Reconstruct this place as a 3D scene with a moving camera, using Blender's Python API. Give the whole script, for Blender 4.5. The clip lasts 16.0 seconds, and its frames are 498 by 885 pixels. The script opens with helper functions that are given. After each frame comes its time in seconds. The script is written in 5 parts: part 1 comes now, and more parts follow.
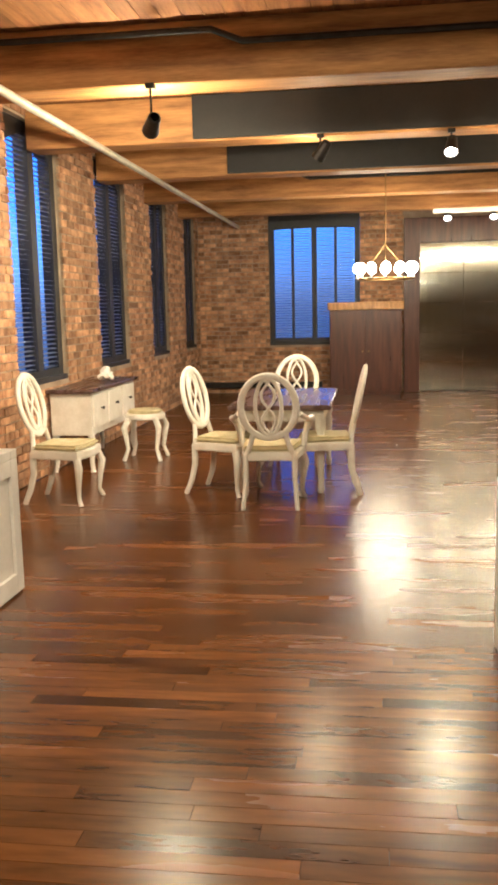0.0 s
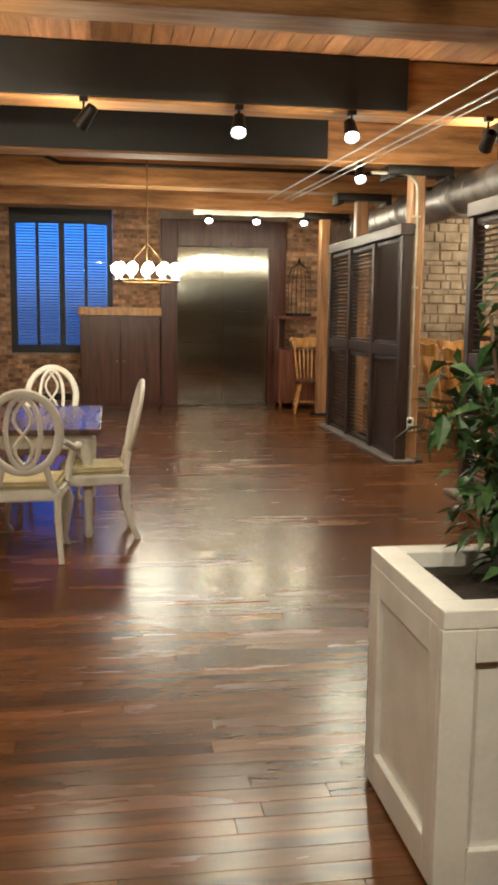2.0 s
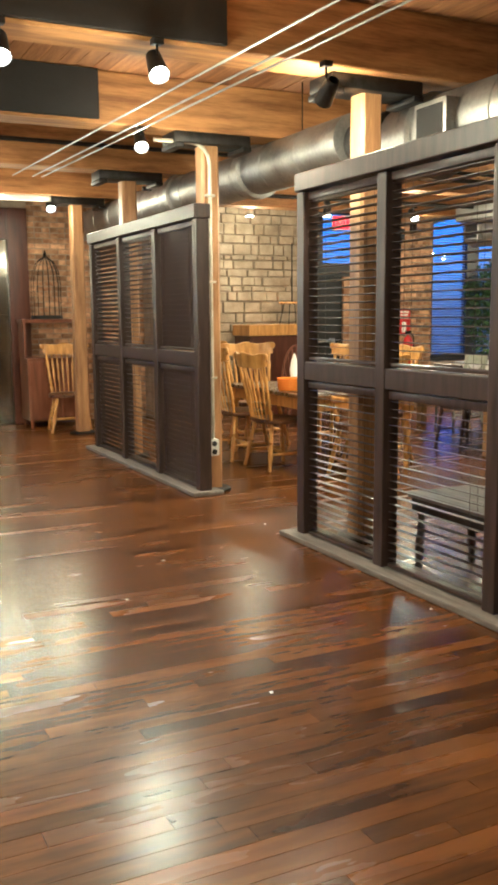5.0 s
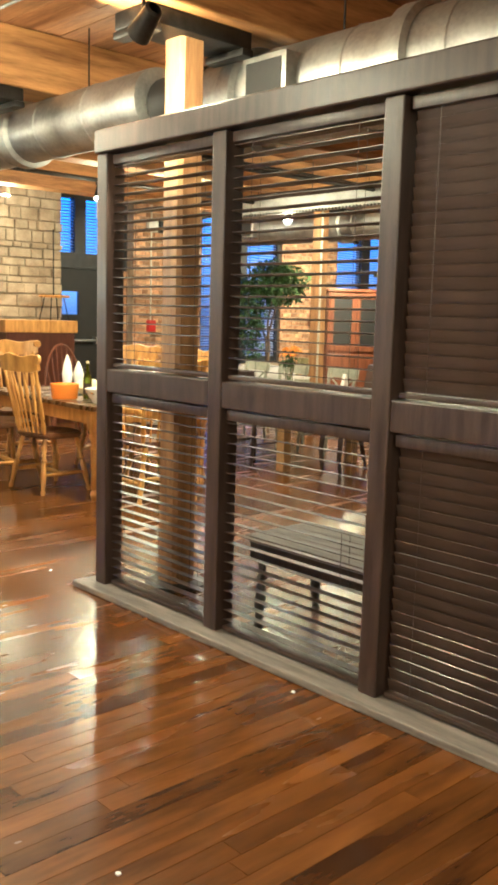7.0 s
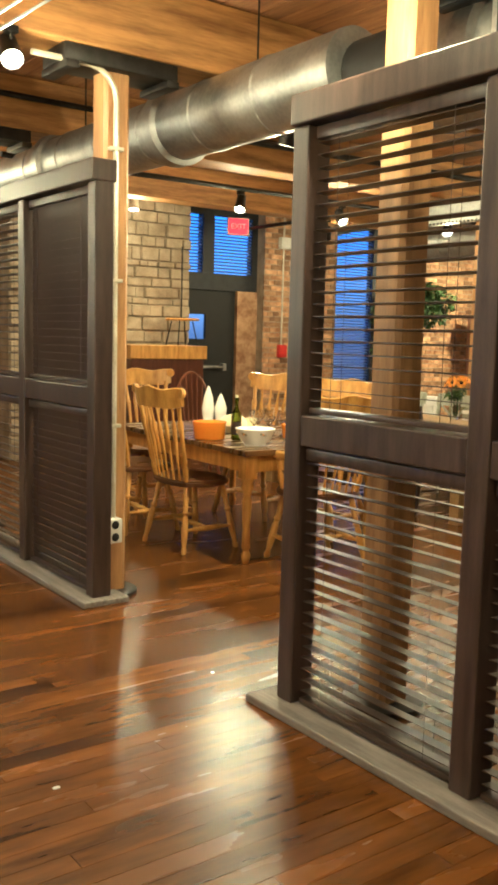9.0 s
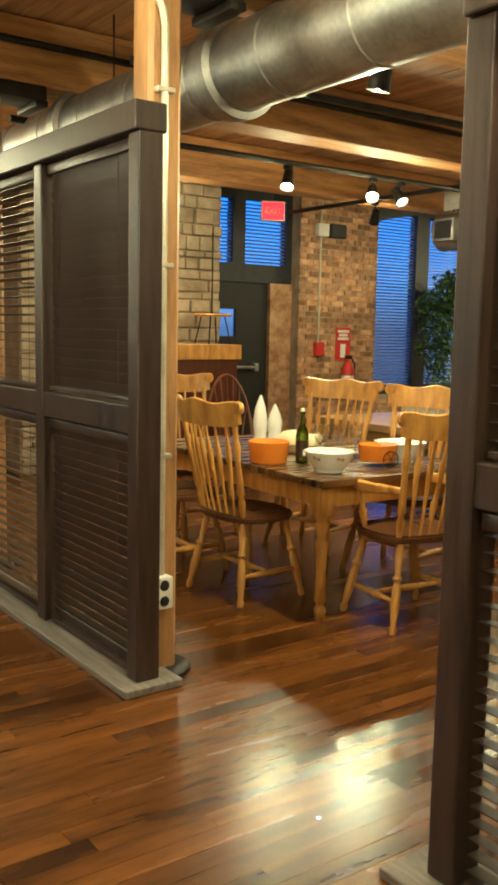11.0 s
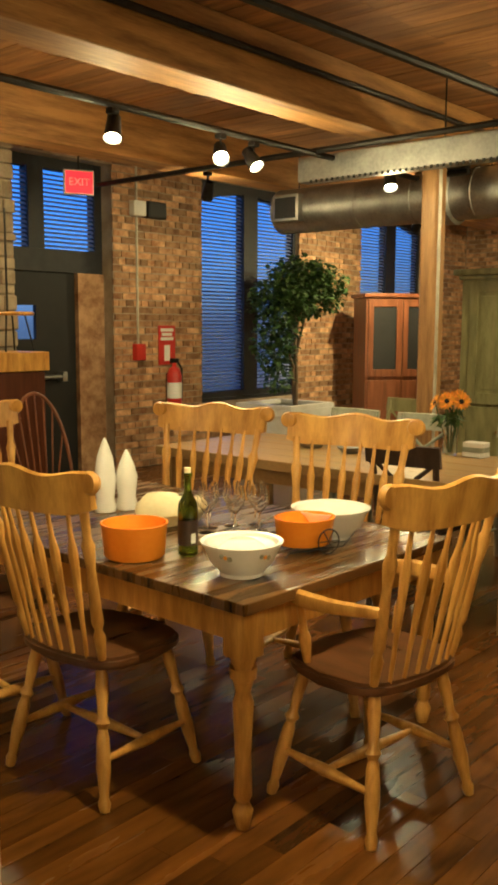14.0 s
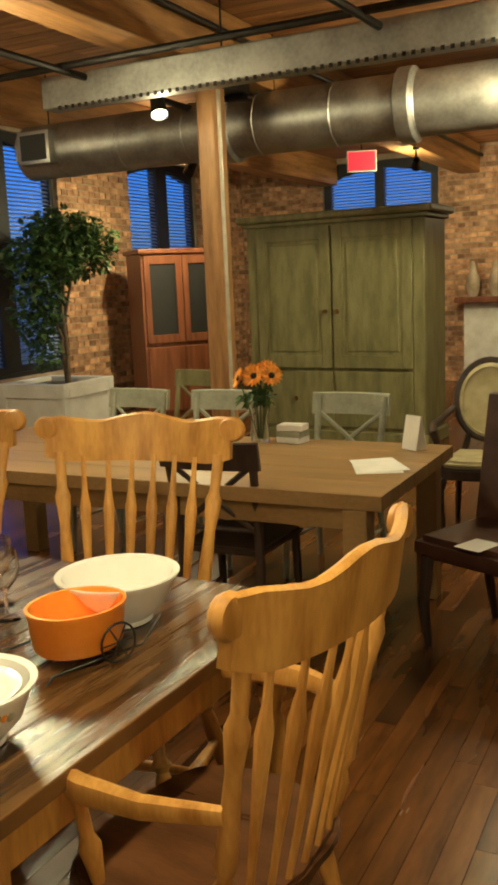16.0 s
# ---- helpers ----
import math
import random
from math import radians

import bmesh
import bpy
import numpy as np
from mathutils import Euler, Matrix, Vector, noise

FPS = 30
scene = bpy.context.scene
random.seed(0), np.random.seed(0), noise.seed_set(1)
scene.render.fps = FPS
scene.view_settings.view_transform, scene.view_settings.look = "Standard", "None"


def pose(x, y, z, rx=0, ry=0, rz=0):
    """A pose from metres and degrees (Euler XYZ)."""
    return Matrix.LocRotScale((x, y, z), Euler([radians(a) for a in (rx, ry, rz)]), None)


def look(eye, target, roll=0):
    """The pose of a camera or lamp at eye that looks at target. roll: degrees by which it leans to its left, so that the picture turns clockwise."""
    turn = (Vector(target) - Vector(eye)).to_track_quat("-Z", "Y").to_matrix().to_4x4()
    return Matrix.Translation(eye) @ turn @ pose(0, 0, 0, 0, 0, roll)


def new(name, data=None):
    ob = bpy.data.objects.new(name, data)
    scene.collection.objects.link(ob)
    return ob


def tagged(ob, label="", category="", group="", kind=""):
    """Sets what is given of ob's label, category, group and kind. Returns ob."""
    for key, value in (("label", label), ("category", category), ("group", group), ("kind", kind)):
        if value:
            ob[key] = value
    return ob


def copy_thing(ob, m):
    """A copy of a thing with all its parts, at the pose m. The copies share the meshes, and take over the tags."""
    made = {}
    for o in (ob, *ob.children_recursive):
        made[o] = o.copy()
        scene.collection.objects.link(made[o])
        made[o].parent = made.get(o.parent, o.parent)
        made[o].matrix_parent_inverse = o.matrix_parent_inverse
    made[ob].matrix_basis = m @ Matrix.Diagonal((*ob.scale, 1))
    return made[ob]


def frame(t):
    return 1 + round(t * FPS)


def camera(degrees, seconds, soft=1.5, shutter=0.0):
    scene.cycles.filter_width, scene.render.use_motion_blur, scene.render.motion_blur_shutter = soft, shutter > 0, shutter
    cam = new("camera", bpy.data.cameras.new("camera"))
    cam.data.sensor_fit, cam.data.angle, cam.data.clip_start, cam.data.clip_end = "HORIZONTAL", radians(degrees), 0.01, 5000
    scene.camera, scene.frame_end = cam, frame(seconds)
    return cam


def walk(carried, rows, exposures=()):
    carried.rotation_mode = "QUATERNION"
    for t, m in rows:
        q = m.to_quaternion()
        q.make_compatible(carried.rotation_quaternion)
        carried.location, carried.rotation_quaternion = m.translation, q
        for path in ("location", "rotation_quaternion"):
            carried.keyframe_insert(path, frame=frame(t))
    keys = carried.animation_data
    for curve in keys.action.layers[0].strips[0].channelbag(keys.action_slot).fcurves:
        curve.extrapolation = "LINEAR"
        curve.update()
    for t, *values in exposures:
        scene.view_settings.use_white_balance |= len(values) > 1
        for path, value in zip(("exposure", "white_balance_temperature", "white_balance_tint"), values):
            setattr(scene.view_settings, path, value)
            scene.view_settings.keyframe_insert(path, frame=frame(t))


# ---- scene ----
cam = camera(31.0, 16.0, 3.4)
# time, eye, point looked at, roll
PATH = [
    (0, (0.002, 0.339, 1.534), (-0.268, 2.298, 1.236), -1.3),
    (0.5, (-0.064, 0.622, 1.511), (-0.244, 2.592, 1.214), -0.6),
    (1, (-0.162, 1.016, 1.502), (-0.143, 2.997, 1.225), -0.4),
    (1.5, (-0.201, 1.342, 1.488), (-0.023, 3.316, 1.218), -0.6),
    (2, (-0.262, 1.668, 1.49), (0.044, 3.624, 1.208), 0.7),
    (2.5, (-0.352, 1.988, 1.509), (0.11, 3.911, 1.208), -0.6),
    (3, (-0.382, 2.296, 1.511), (0.201, 4.191, 1.249), -0.2),
    (3.5, (-0.417, 2.61, 1.516), (0.277, 4.467, 1.251), 0.3),
    (6, (-0.162, 4.2, 1.498), (0.977, 5.823, 1.238), 1.6),
    (6.5, (-0.082, 4.503, 1.493), (1.224, 5.996, 1.241), 2.8),
    (7, (0.008, 4.762, 1.496), (1.356, 6.212, 1.216), 1.6),
    (7.5, (0.143, 5.072, 1.492), (1.491, 6.529, 1.248), 1.2),
    (8, (0.212, 5.392, 1.483), (1.493, 6.908, 1.245), 2.4),
    (8.5, (0.277, 5.703, 1.508), (1.54, 7.236, 1.269), 1.6),
    (9, (0.435, 6.042, 1.499), (1.615, 7.64, 1.263), 1.5),
    (9.5, (0.52, 6.422, 1.492), (1.66, 8.045, 1.239), 3.2),
    (12, (1.151, 7.79, 1.553), (2.332, 9.386, 1.312), 0.0),
    (12.5, (1.284, 8.156, 1.565), (2.49, 9.736, 1.338), 1.0),
    (13, (1.436, 8.436, 1.566), (2.751, 9.917, 1.289), -1.1),
    (13.5, (1.663, 8.7, 1.58), (3.059, 10.113, 1.349), -0.6),
    (14, (1.866, 8.961, 1.586), (3.369, 10.255, 1.327), 0.2),
    (14.5, (2.071, 9.155, 1.586), (3.669, 10.313, 1.261), -0.1),
    (15, (2.365, 9.362, 1.597), (3.981, 10.49, 1.256), 1.0),
    (15.5, (2.66, 9.586, 1.592), (4.373, 10.565, 1.261), -0.7),
    (16, (2.93, 9.689, 1.58), (4.684, 10.583, 1.229), -2.5),
]
EXPOSURES = [(0.0, 1.0, 4800, 8), (1.5, 0.4, 4600, 6), (3.5, 0.6, 4350, 2), (7.0, 1.6, 4450, -4), (9.5, 1.0, 4800, -9), (12.0, 0.7, 4900, -15), (13.5, 0.55, 5500, -11), (16.0, 0.15, 5100, -9)]
walk(cam, [(t, look(eye, target, roll)) for t, eye, target, roll in PATH], EXPOSURES)

# ---- world and light ----
world = bpy.data.worlds.new("dusk")
scene.world = world
world.use_nodes = True
wn = world.node_tree.nodes
sky = wn.new("ShaderNodeTexSky")
sky.sky_type, sky.sun_disc = "NISHITA", False
sky.sun_elevation, sky.sun_rotation, sky.ozone_density = radians(10), radians(160), 6.0
deep = wn.new("ShaderNodeMix")
deep.data_type, deep.blend_type = "RGBA", "MULTIPLY"
deep.inputs[0].default_value = 1.0
deep.inputs[7].default_value = (1.15, 1.15, 2.2, 1)
world.node_tree.links.new(sky.outputs[0], deep.inputs[6])
world.node_tree.links.new(deep.outputs[2], wn["Background"].inputs[0])
wn["Background"].inputs[1].default_value = 0.115

WARM = (1.0, 0.68, 0.32)


def bulb_light(eye, way, power):
    """A lit bulb: a soft all-round glow and the stronger beam of its reflector."""
    for kind, share in (("POINT", 0.25), ("SPOT", 0.8)):
        data = bpy.data.lights.new("bulb_light", kind)
        data.energy, data.color, data.shadow_soft_size = power * share, WARM, 0.05
        if kind == "SPOT":
            data.spot_size, data.spot_blend = radians(130), 1.0
        new("bulb_light", data).matrix_world = look(eye + way * (0.05 if kind == "POINT" else 0.0), eye + way)


# ---- materials ----
def base(name, color, rough=0.6, metal=0.0):
    m = bpy.data.materials.new(name)
    m.use_nodes = True
    p = m.node_tree.nodes["Principled BSDF"]
    p.inputs["Base Color"].default_value = (*color, 1)
    p.inputs["Roughness"].default_value, p.inputs["Metallic"].default_value = rough, metal
    return m, m.node_tree.nodes, m.node_tree.links, p


def surface(name, dark, light, rough=0.6, scale=6.0, stretch=(1, 1, 1), bump=0.15, metal=0.0, vary="", spread=0.0, fine=60.0, gloss=0.12, shine=0.5):
    """Two scales of noise between two colours, uneven gloss, relief; vary: 'object' or 'island' shifts the brightness piece by piece."""
    m, n, l, p = base(name, light, rough, metal)
    p.inputs["Specular IOR Level"].default_value = shine
    co = n.new("ShaderNodeTexCoord")
    mp = n.new("ShaderNodeMapping")
    mp.inputs["Scale"].default_value = stretch
    l.new(co.outputs["Object"], mp.inputs[0])
    vec = mp.outputs[0]
    rnd = None
    if vary:
        src = n.new("ShaderNodeObjectInfo") if vary == "object" else n.new("ShaderNodeNewGeometry")
        rnd = src.outputs["Random" if vary == "object" else "Random Per Island"]
        off = n.new("ShaderNodeVectorMath")
        off.operation = "MULTIPLY_ADD"
        l.new(rnd, off.inputs[0])
        off.inputs[1].default_value = (37, 91, 53)
        l.new(vec, off.inputs[2])
        vec = off.outputs[0]
    n1, n2 = n.new("ShaderNodeTexNoise"), n.new("ShaderNodeTexNoise")
    for t, s in ((n1, scale), (n2, fine)):
        t.inputs["Scale"].default_value, t.inputs["Detail"].default_value = s, 5
        l.new(vec, t.inputs["Vector"])
    add = n.new("ShaderNodeMath")
    add.operation = "MULTIPLY_ADD"
    l.new(n2.outputs["Fac"], add.inputs[0])
    add.inputs[1].default_value = 0.35
    l.new(n1.outputs["Fac"], add.inputs[2])
    ramp = n.new("ShaderNodeValToRGB")
    ramp.color_ramp.elements[0].position, ramp.color_ramp.elements[1].position = 0.48, 0.86
    ramp.color_ramp.elements[0].color, ramp.color_ramp.elements[1].color = (*dark, 1), (*light, 1)
    l.new(add.outputs[0], ramp.inputs[0])
    out = ramp.outputs[0]
    if vary:
        hsv = n.new("ShaderNodeHueSaturation")
        mr = n.new("ShaderNodeMapRange")
        mr.inputs["To Min"].default_value, mr.inputs["To Max"].default_value = 1 - spread, 1 + spread
        l.new(rnd, mr.inputs["Value"])
        l.new(mr.outputs[0], hsv.inputs["Value"])
        l.new(out, hsv.inputs["Color"])
        out = hsv.outputs[0]
    l.new(out, p.inputs["Base Color"])
    rr = n.new("ShaderNodeMapRange")
    rr.inputs["To Min"].default_value, rr.inputs["To Max"].default_value = max(0.03, rough - gloss), min(1, rough + gloss)
    l.new(n1.outputs["Fac"], rr.inputs["Value"])
    l.new(rr.outputs[0], p.inputs["Roughness"])
    bp = n.new("ShaderNodeBump")
    bp.inputs["Strength"].default_value, bp.inputs["Distance"].default_value = bump, 0.01
    l.new(add.outputs[0], bp.inputs["Height"])
    l.new(bp.outputs[0], p.inputs["Normal"])
    return m


def glow(name, color, strength):
    m, n, l, p = base(name, color, 0.5)
    p.inputs["Emission Color"].default_value, p.inputs["Emission Strength"].default_value = (*color, 1), strength
    return m


def clear(name, color=(1, 1, 1), rough=0.0):
    m, n, l, p = base(name, color, rough)
    p.inputs["Transmission Weight"].default_value, p.inputs["IOR"].default_value = 1.0, 1.45
    return m


PLANK = surface("floor_wood", (0.040, 0.014, 0.003), (0.165, 0.060, 0.009), 0.26, 1.3, (0.6, 3, 1), 0.003, vary="object", spread=0.30, fine=9, gloss=0.06, shine=0.38)
PLANK_REST = surface("floor_wood_rest", (0.040, 0.014, 0.003), (0.165, 0.060, 0.009), 0.26, 1.3, (0.6, 3, 1), 0.003, vary="island", spread=0.30, fine=9, gloss=0.06, shine=0.38)
SUBFLOOR = surface("floor_gap", (0.012, 0.007, 0.004), (0.03, 0.016, 0.009), 0.7)
BRICK = surface("brick", (0.25, 0.115, 0.05), (0.56, 0.345, 0.185), 0.85, 9, bump=0.5, vary="object", spread=0.45, fine=80)
BRICK_REST = surface("brick_rest", (0.25, 0.115, 0.05), (0.56, 0.345, 0.185), 0.85, 9, bump=0.5, vary="island", spread=0.45, fine=80)
MORTAR = surface("mortar", (0.25, 0.19, 0.13), (0.42, 0.34, 0.25), 0.95, 5, bump=0.5)
STONE = surface("stone", (0.22, 0.17, 0.11), (0.42, 0.34, 0.24), 0.9, 5, bump=0.6, vary="island", spread=0.3, fine=50)
BEAM = surface("beam_wood", (0.20, 0.09, 0.022), (0.50, 0.26, 0.075), 0.65, 3, (0.5, 5, 5), 0.3, fine=22)
POSTWOOD = surface("post_wood", (0.24, 0.12, 0.045), (0.50, 0.28, 0.11), 0.45, 3, (5, 5, 0.5), 0.25, fine=22)
BOARD = surface("ceiling_board", (0.20, 0.085, 0.028), (0.42, 0.21, 0.075), 0.65, 3, (6, 0.5, 1), 0.2, vary="island", spread=0.25, fine=20)
BLACK = surface("black_paint", (0.006, 0.006, 0.006), (0.014, 0.013, 0.013), 0.6, 8, bump=0.05)
IRON = surface("black_iron", (0.012, 0.011, 0.010), (0.035, 0.032, 0.03), 0.45, 12, bump=0.1, metal=0.6)
FRAME = surface("window_paint", (0.010, 0.011, 0.014), (0.025, 0.026, 0.03), 0.5, 10, bump=0.1)
ESPRESSO = surface("espresso_wood", (0.022, 0.013, 0.010), (0.055, 0.034, 0.027), 0.42, 5, (6, 6, 0.6), 0.1)
SLAT = surface("espresso_slat", (0.028, 0.017, 0.013), (0.060, 0.040, 0.032), 0.38, 5, (6, 0.6, 6), 0.06)
CURB = surface("grey_board", (0.11, 0.095, 0.085), (0.24, 0.21, 0.19), 0.6, 6, (6, 0.6, 6), 0.2)
GALV = surface("galvanised_steel", (0.28, 0.28, 0.27), (0.46, 0.455, 0.44), 0.47, 5, bump=0.06, metal=0.9, fine=40)
STEEL = surface("brushed_steel", (0.38, 0.36, 0.30), (0.50, 0.48, 0.41), 0.12, 2, (60, 1, 0.1), 0.0, metal=1.0, fine=4, gloss=0.01)
STEEL_BSDF = STEEL.node_tree.nodes["Principled BSDF"]
STEEL_BSDF.inputs["Anisotropic"].default_value = 0.97
GRAIN = STEEL.node_tree.nodes.new("ShaderNodeTangent")
GRAIN.direction_type, GRAIN.axis = "RADIAL", "Z"
STEEL.node_tree.links.new(GRAIN.outputs[0], STEEL_BSDF.inputs["Tangent"])
BRASS = surface("dark_brass", (0.2, 0.12, 0.04), (0.4, 0.26, 0.1), 0.4, 8, metal=1.0)
WHITEWOOD = surface("antique_white", (0.66, 0.63, 0.56), (0.82, 0.80, 0.75), 0.42, 7, bump=0.1, fine=40)
PLANTER = surface("planter_paint", (0.66, 0.65, 0.62), (0.80, 0.79, 0.77), 0.35, 5, bump=0.05)
CUSHION = surface("cream_fabric", (0.42, 0.37, 0.20), (0.58, 0.52, 0.32), 0.9, 12, bump=0.3, fine=180)
DARKTOP = surface("dark_table_top", (0.045, 0.026, 0.022), (0.11, 0.065, 0.055), 0.28, 3, (6, 0.6, 1), 0.08)
MAHOG = surface("mahogany", (0.050, 0.013, 0.006), (0.105, 0.030, 0.012), 0.32, 3, (6, 6, 0.6), 0.05)
PINE = surface("honey_pine", (0.38, 0.175, 0.028), (0.68, 0.37, 0.08), 0.34, 4, (5, 5, 0.8), 0.08, fine=26)
PINEDARK = surface("stained_seat", (0.06, 0.025, 0.010), (0.15, 0.065, 0.025), 0.32, 4, (5, 0.8, 5), 0.08)
TABLETOP = surface("worn_table_top", (0.022, 0.011, 0.004), (0.15, 0.075, 0.022), 0.27, 3, (0.6, 6, 1), 0.25, vary="object", spread=0.14, fine=22)
OAK = surface("pale_oak", (0.20, 0.12, 0.045), (0.34, 0.215, 0.09), 0.35, 3, (6, 0.6, 1), 0.1, vary="island", spread=0.15)
SAGE = surface("sage_paint", (0.16, 0.15, 0.062), (0.29, 0.27, 0.125), 0.45, 4, (3, 3, 0.8), 0.1)
GREYGREEN = surface("grey_green_paint", (0.25, 0.26, 0.20), (0.42, 0.43, 0.35), 0.42, 6, bump=0.1)
CHERRY = surface("cherry_wood", (0.11, 0.035, 0.014), (0.22, 0.080, 0.033), 0.35, 3, (6, 6, 0.6), 0.06)
LEATHER = surface("brown_leather", (0.035, 0.014, 0.009), (0.080, 0.032, 0.020), 0.42, 9, bump=0.25, fine=120)
ORANGE = surface("orange_enamel", (0.86, 0.26, 0.010), (0.94, 0.34, 0.02), 0.22, 4, bump=0.02)
PORCELAIN = surface("porcelain", (0.84, 0.83, 0.79), (0.9, 0.89, 0.86), 0.18, 4, bump=0.01)
PAPER = surface("paper", (0.74, 0.73, 0.70), (0.84, 0.83, 0.81), 0.8, 9, bump=0.05)
WAX = surface("cheese_wax", (0.72, 0.60, 0.34), (0.84, 0.74, 0.48), 0.5, 8, bump=0.1)
BOTTLE = clear("green_bottle_glass", (0.16, 0.24, 0.02), 0.03)
GLASS = clear("clear_glass")
LEAF = surface("foliage", (0.022, 0.055, 0.014), (0.075, 0.14, 0.035), 0.5, 9, bump=0.1, vary="island", spread=0.4)
BARK = surface("bark", (0.09, 0.06, 0.035), (0.2, 0.14, 0.085), 0.85, 10, (4, 4, 1), 0.5)
SOIL = surface("potting_soil", (0.010, 0.007, 0.005), (0.035, 0.024, 0.017), 0.95, 30, bump=0.8)
PETAL = surface("orange_petal", (0.75, 0.22, 0.01), (0.88, 0.42, 0.02), 0.6, 9, vary="island", spread=0.25)
REDPAINT = surface("red_paint", (0.42, 0.02, 0.015), (0.60, 0.035, 0.025), 0.32, 8, bump=0.03)
WHITEPLASTIC = surface("white_plastic", (0.66, 0.65, 0.60), (0.78, 0.77, 0.73), 0.4, 9, bump=0.03)
CONDUIT = surface("conduit_paint", (0.45, 0.42, 0.33), (0.66, 0.62, 0.52), 0.35, 9, bump=0.05, metal=0.3)
BULB = glow("lit_bulb", (1.0, 0.86, 0.62), 40)
CHANDBULB = glow("lit_candle_bulb", (1.0, 0.80, 0.48), 28)
EXITRED = glow("lit_exit_sign", (1.0, 0.02, 0.035), 0.9)
SCREENBLUE = glow("lit_screen", (0.55, 0.75, 1.0), 3.0)


def blind_material():
    m, n, l, p = base("window_blind", (0.5, 0.52, 0.56), 0.5)
    tr = n.new("ShaderNodeBsdfTranslucent")
    tr.inputs[0].default_value = (0.75, 0.78, 0.85, 1)
    mix = n.new("ShaderNodeMixShader")
    mix.inputs[0].default_value = 0.8
    l.new(p.outputs[0], mix.inputs[1])
    l.new(tr.outputs[0], mix.inputs[2])
    l.new(mix.outputs[0], n["Material Output"].inputs[0])
    return m


BLIND = blind_material()


# ---- mesh helpers ----
def box(bm, x0, y0, z0, x1, y1, z1, bevel=0.0):
    vs = [bm.verts.new((x, y, z)) for z in (z0, z1) for x, y in ((x0, y0), (x1, y0), (x1, y1), (x0, y1))]
    fs = [bm.faces.new([vs[i] for i in f]) for f in ((3, 2, 1, 0), (4, 5, 6, 7), (0, 1, 5, 4), (1, 2, 6, 5), (2, 3, 7, 6), (3, 0, 4, 7))]
    if bevel:
        bmesh.ops.bevel(bm, geom=list({e for f in fs for e in f.edges}), offset=bevel, segments=2, profile=0.5, affect="EDGES")
    return bm


def ring_join(bm, rings, closed=True, caps=True):
    for a, b in zip(rings, rings[1:]):
        k = len(a)
        for i in range(k if closed else k - 1):
            bm.faces.new((a[i], a[(i + 1) % k], b[(i + 1) % k], b[i]))
    if caps:
        bm.faces.new(rings[0][::-1])
        bm.faces.new(rings[-1])
    return bm


def lathe(bm, profile, at=(0, 0, 0), way=(0, 0, 1), n=14, caps=True):
    """profile: (radius, distance along the way)."""
    q = Vector((0, 0, 1)).rotation_difference(Vector(way)).to_matrix()
    rings = [[bm.verts.new(Vector(at) + q @ Vector((r * math.cos(2 * math.pi * i / n), r * math.sin(2 * math.pi * i / n), h))) for i in range(n)] for r, h in profile]
    return ring_join(bm, rings, caps=caps)


def rod(bm, a, b, r0, r1=None, n=8):
    a, b = Vector(a), Vector(b)
    return lathe(bm, [(r0, 0), (r0 if r1 is None else r1, (b - a).length)], a, (b - a).normalized(), n)


def turned(bm, a, b, r, marks=(), n=10):
    """A turned leg or spindle: marks are (share of length, radius factor)."""
    a, b = Vector(a), Vector(b)
    return lathe(bm, [(r * f, (b - a).length * s) for s, f in marks], a, (b - a).normalized(), n)


def sweep(bm, points, size, closed=False, n=8, flat=(1, 1)):
    """A tube through points; size: a radius or one a point; flat squeezes it across its two own axes."""
    pts = [Vector(p) for p in points]
    k, rings = len(pts), []
    ref = None
    for i, p in enumerate(pts):
        nxt = pts[(i + 1) % k] if closed or i < k - 1 else p
        prv = pts[i - 1] if closed or i > 0 else p
        d = (nxt - prv).normalized()
        if ref is None:
            ref = d.orthogonal().normalized() if abs(d.y) > 0.99 else d.cross(Vector((0, 1, 0))).normalized()
        u = (ref - d * ref.dot(d)).normalized()
        ref = u
        v = d.cross(u)
        r = size[i] if isinstance(size, (list, tuple)) else size
        rings.append([bm.verts.new(p + u * (r * flat[0] * math.cos(2 * math.pi * j / n)) + v * (r * flat[1] * math.sin(2 * math.pi * j / n))) for j in range(n)])
    if closed:
        rings.append(rings[0])
        return ring_join(bm, rings, caps=False)
    return ring_join(bm, rings)


def slab(bm, outline, z0, z1, bevel=0.0):
    """An upright-sided body over a flat outline of (x, y)."""
    rings = [[bm.verts.new((x, y, z)) for x, y in outline] for z in (z0, z1)]
    before = set(bm.faces)
    ring_join(bm, rings)
    if bevel:
        es = {e for f in bm.faces if f not in before for e in f.edges if abs(e.verts[0].co.z - e.verts[1].co.z) < 1e-6}
        bmesh.ops.bevel(bm, geom=list(es), offset=bevel, segments=2, affect="EDGES")
    return bm


def mesh_of(name, bm, material, smooth=False):
    me = bpy.data.meshes.new(name)
    bmesh.ops.recalc_face_normals(bm, faces=bm.faces)
    bm.to_mesh(me)
    bm.free()
    me.materials.append(material)
    if smooth:
        me.shade_smooth()
        me.set_sharp_from_angle(angle=radians(40))
    return me


def part(name, bm, material, parent, label="", smooth=True):
    ob = new(name, mesh_of(name, bm, material, smooth))
    ob.parent = parent
    return tagged(ob, label)


def thing(name, label, category, group="", m=None):
    ob = tagged(new(name), label, category, group)
    if m is not None:
        ob.matrix_basis = m
    return ob


def whole(name, bm, material, label, category="", kind="", group="", smooth=True):
    return tagged(new(name, mesh_of(name, bm, material, smooth)), label, category, group, kind)


def nb():
    return bmesh.new()


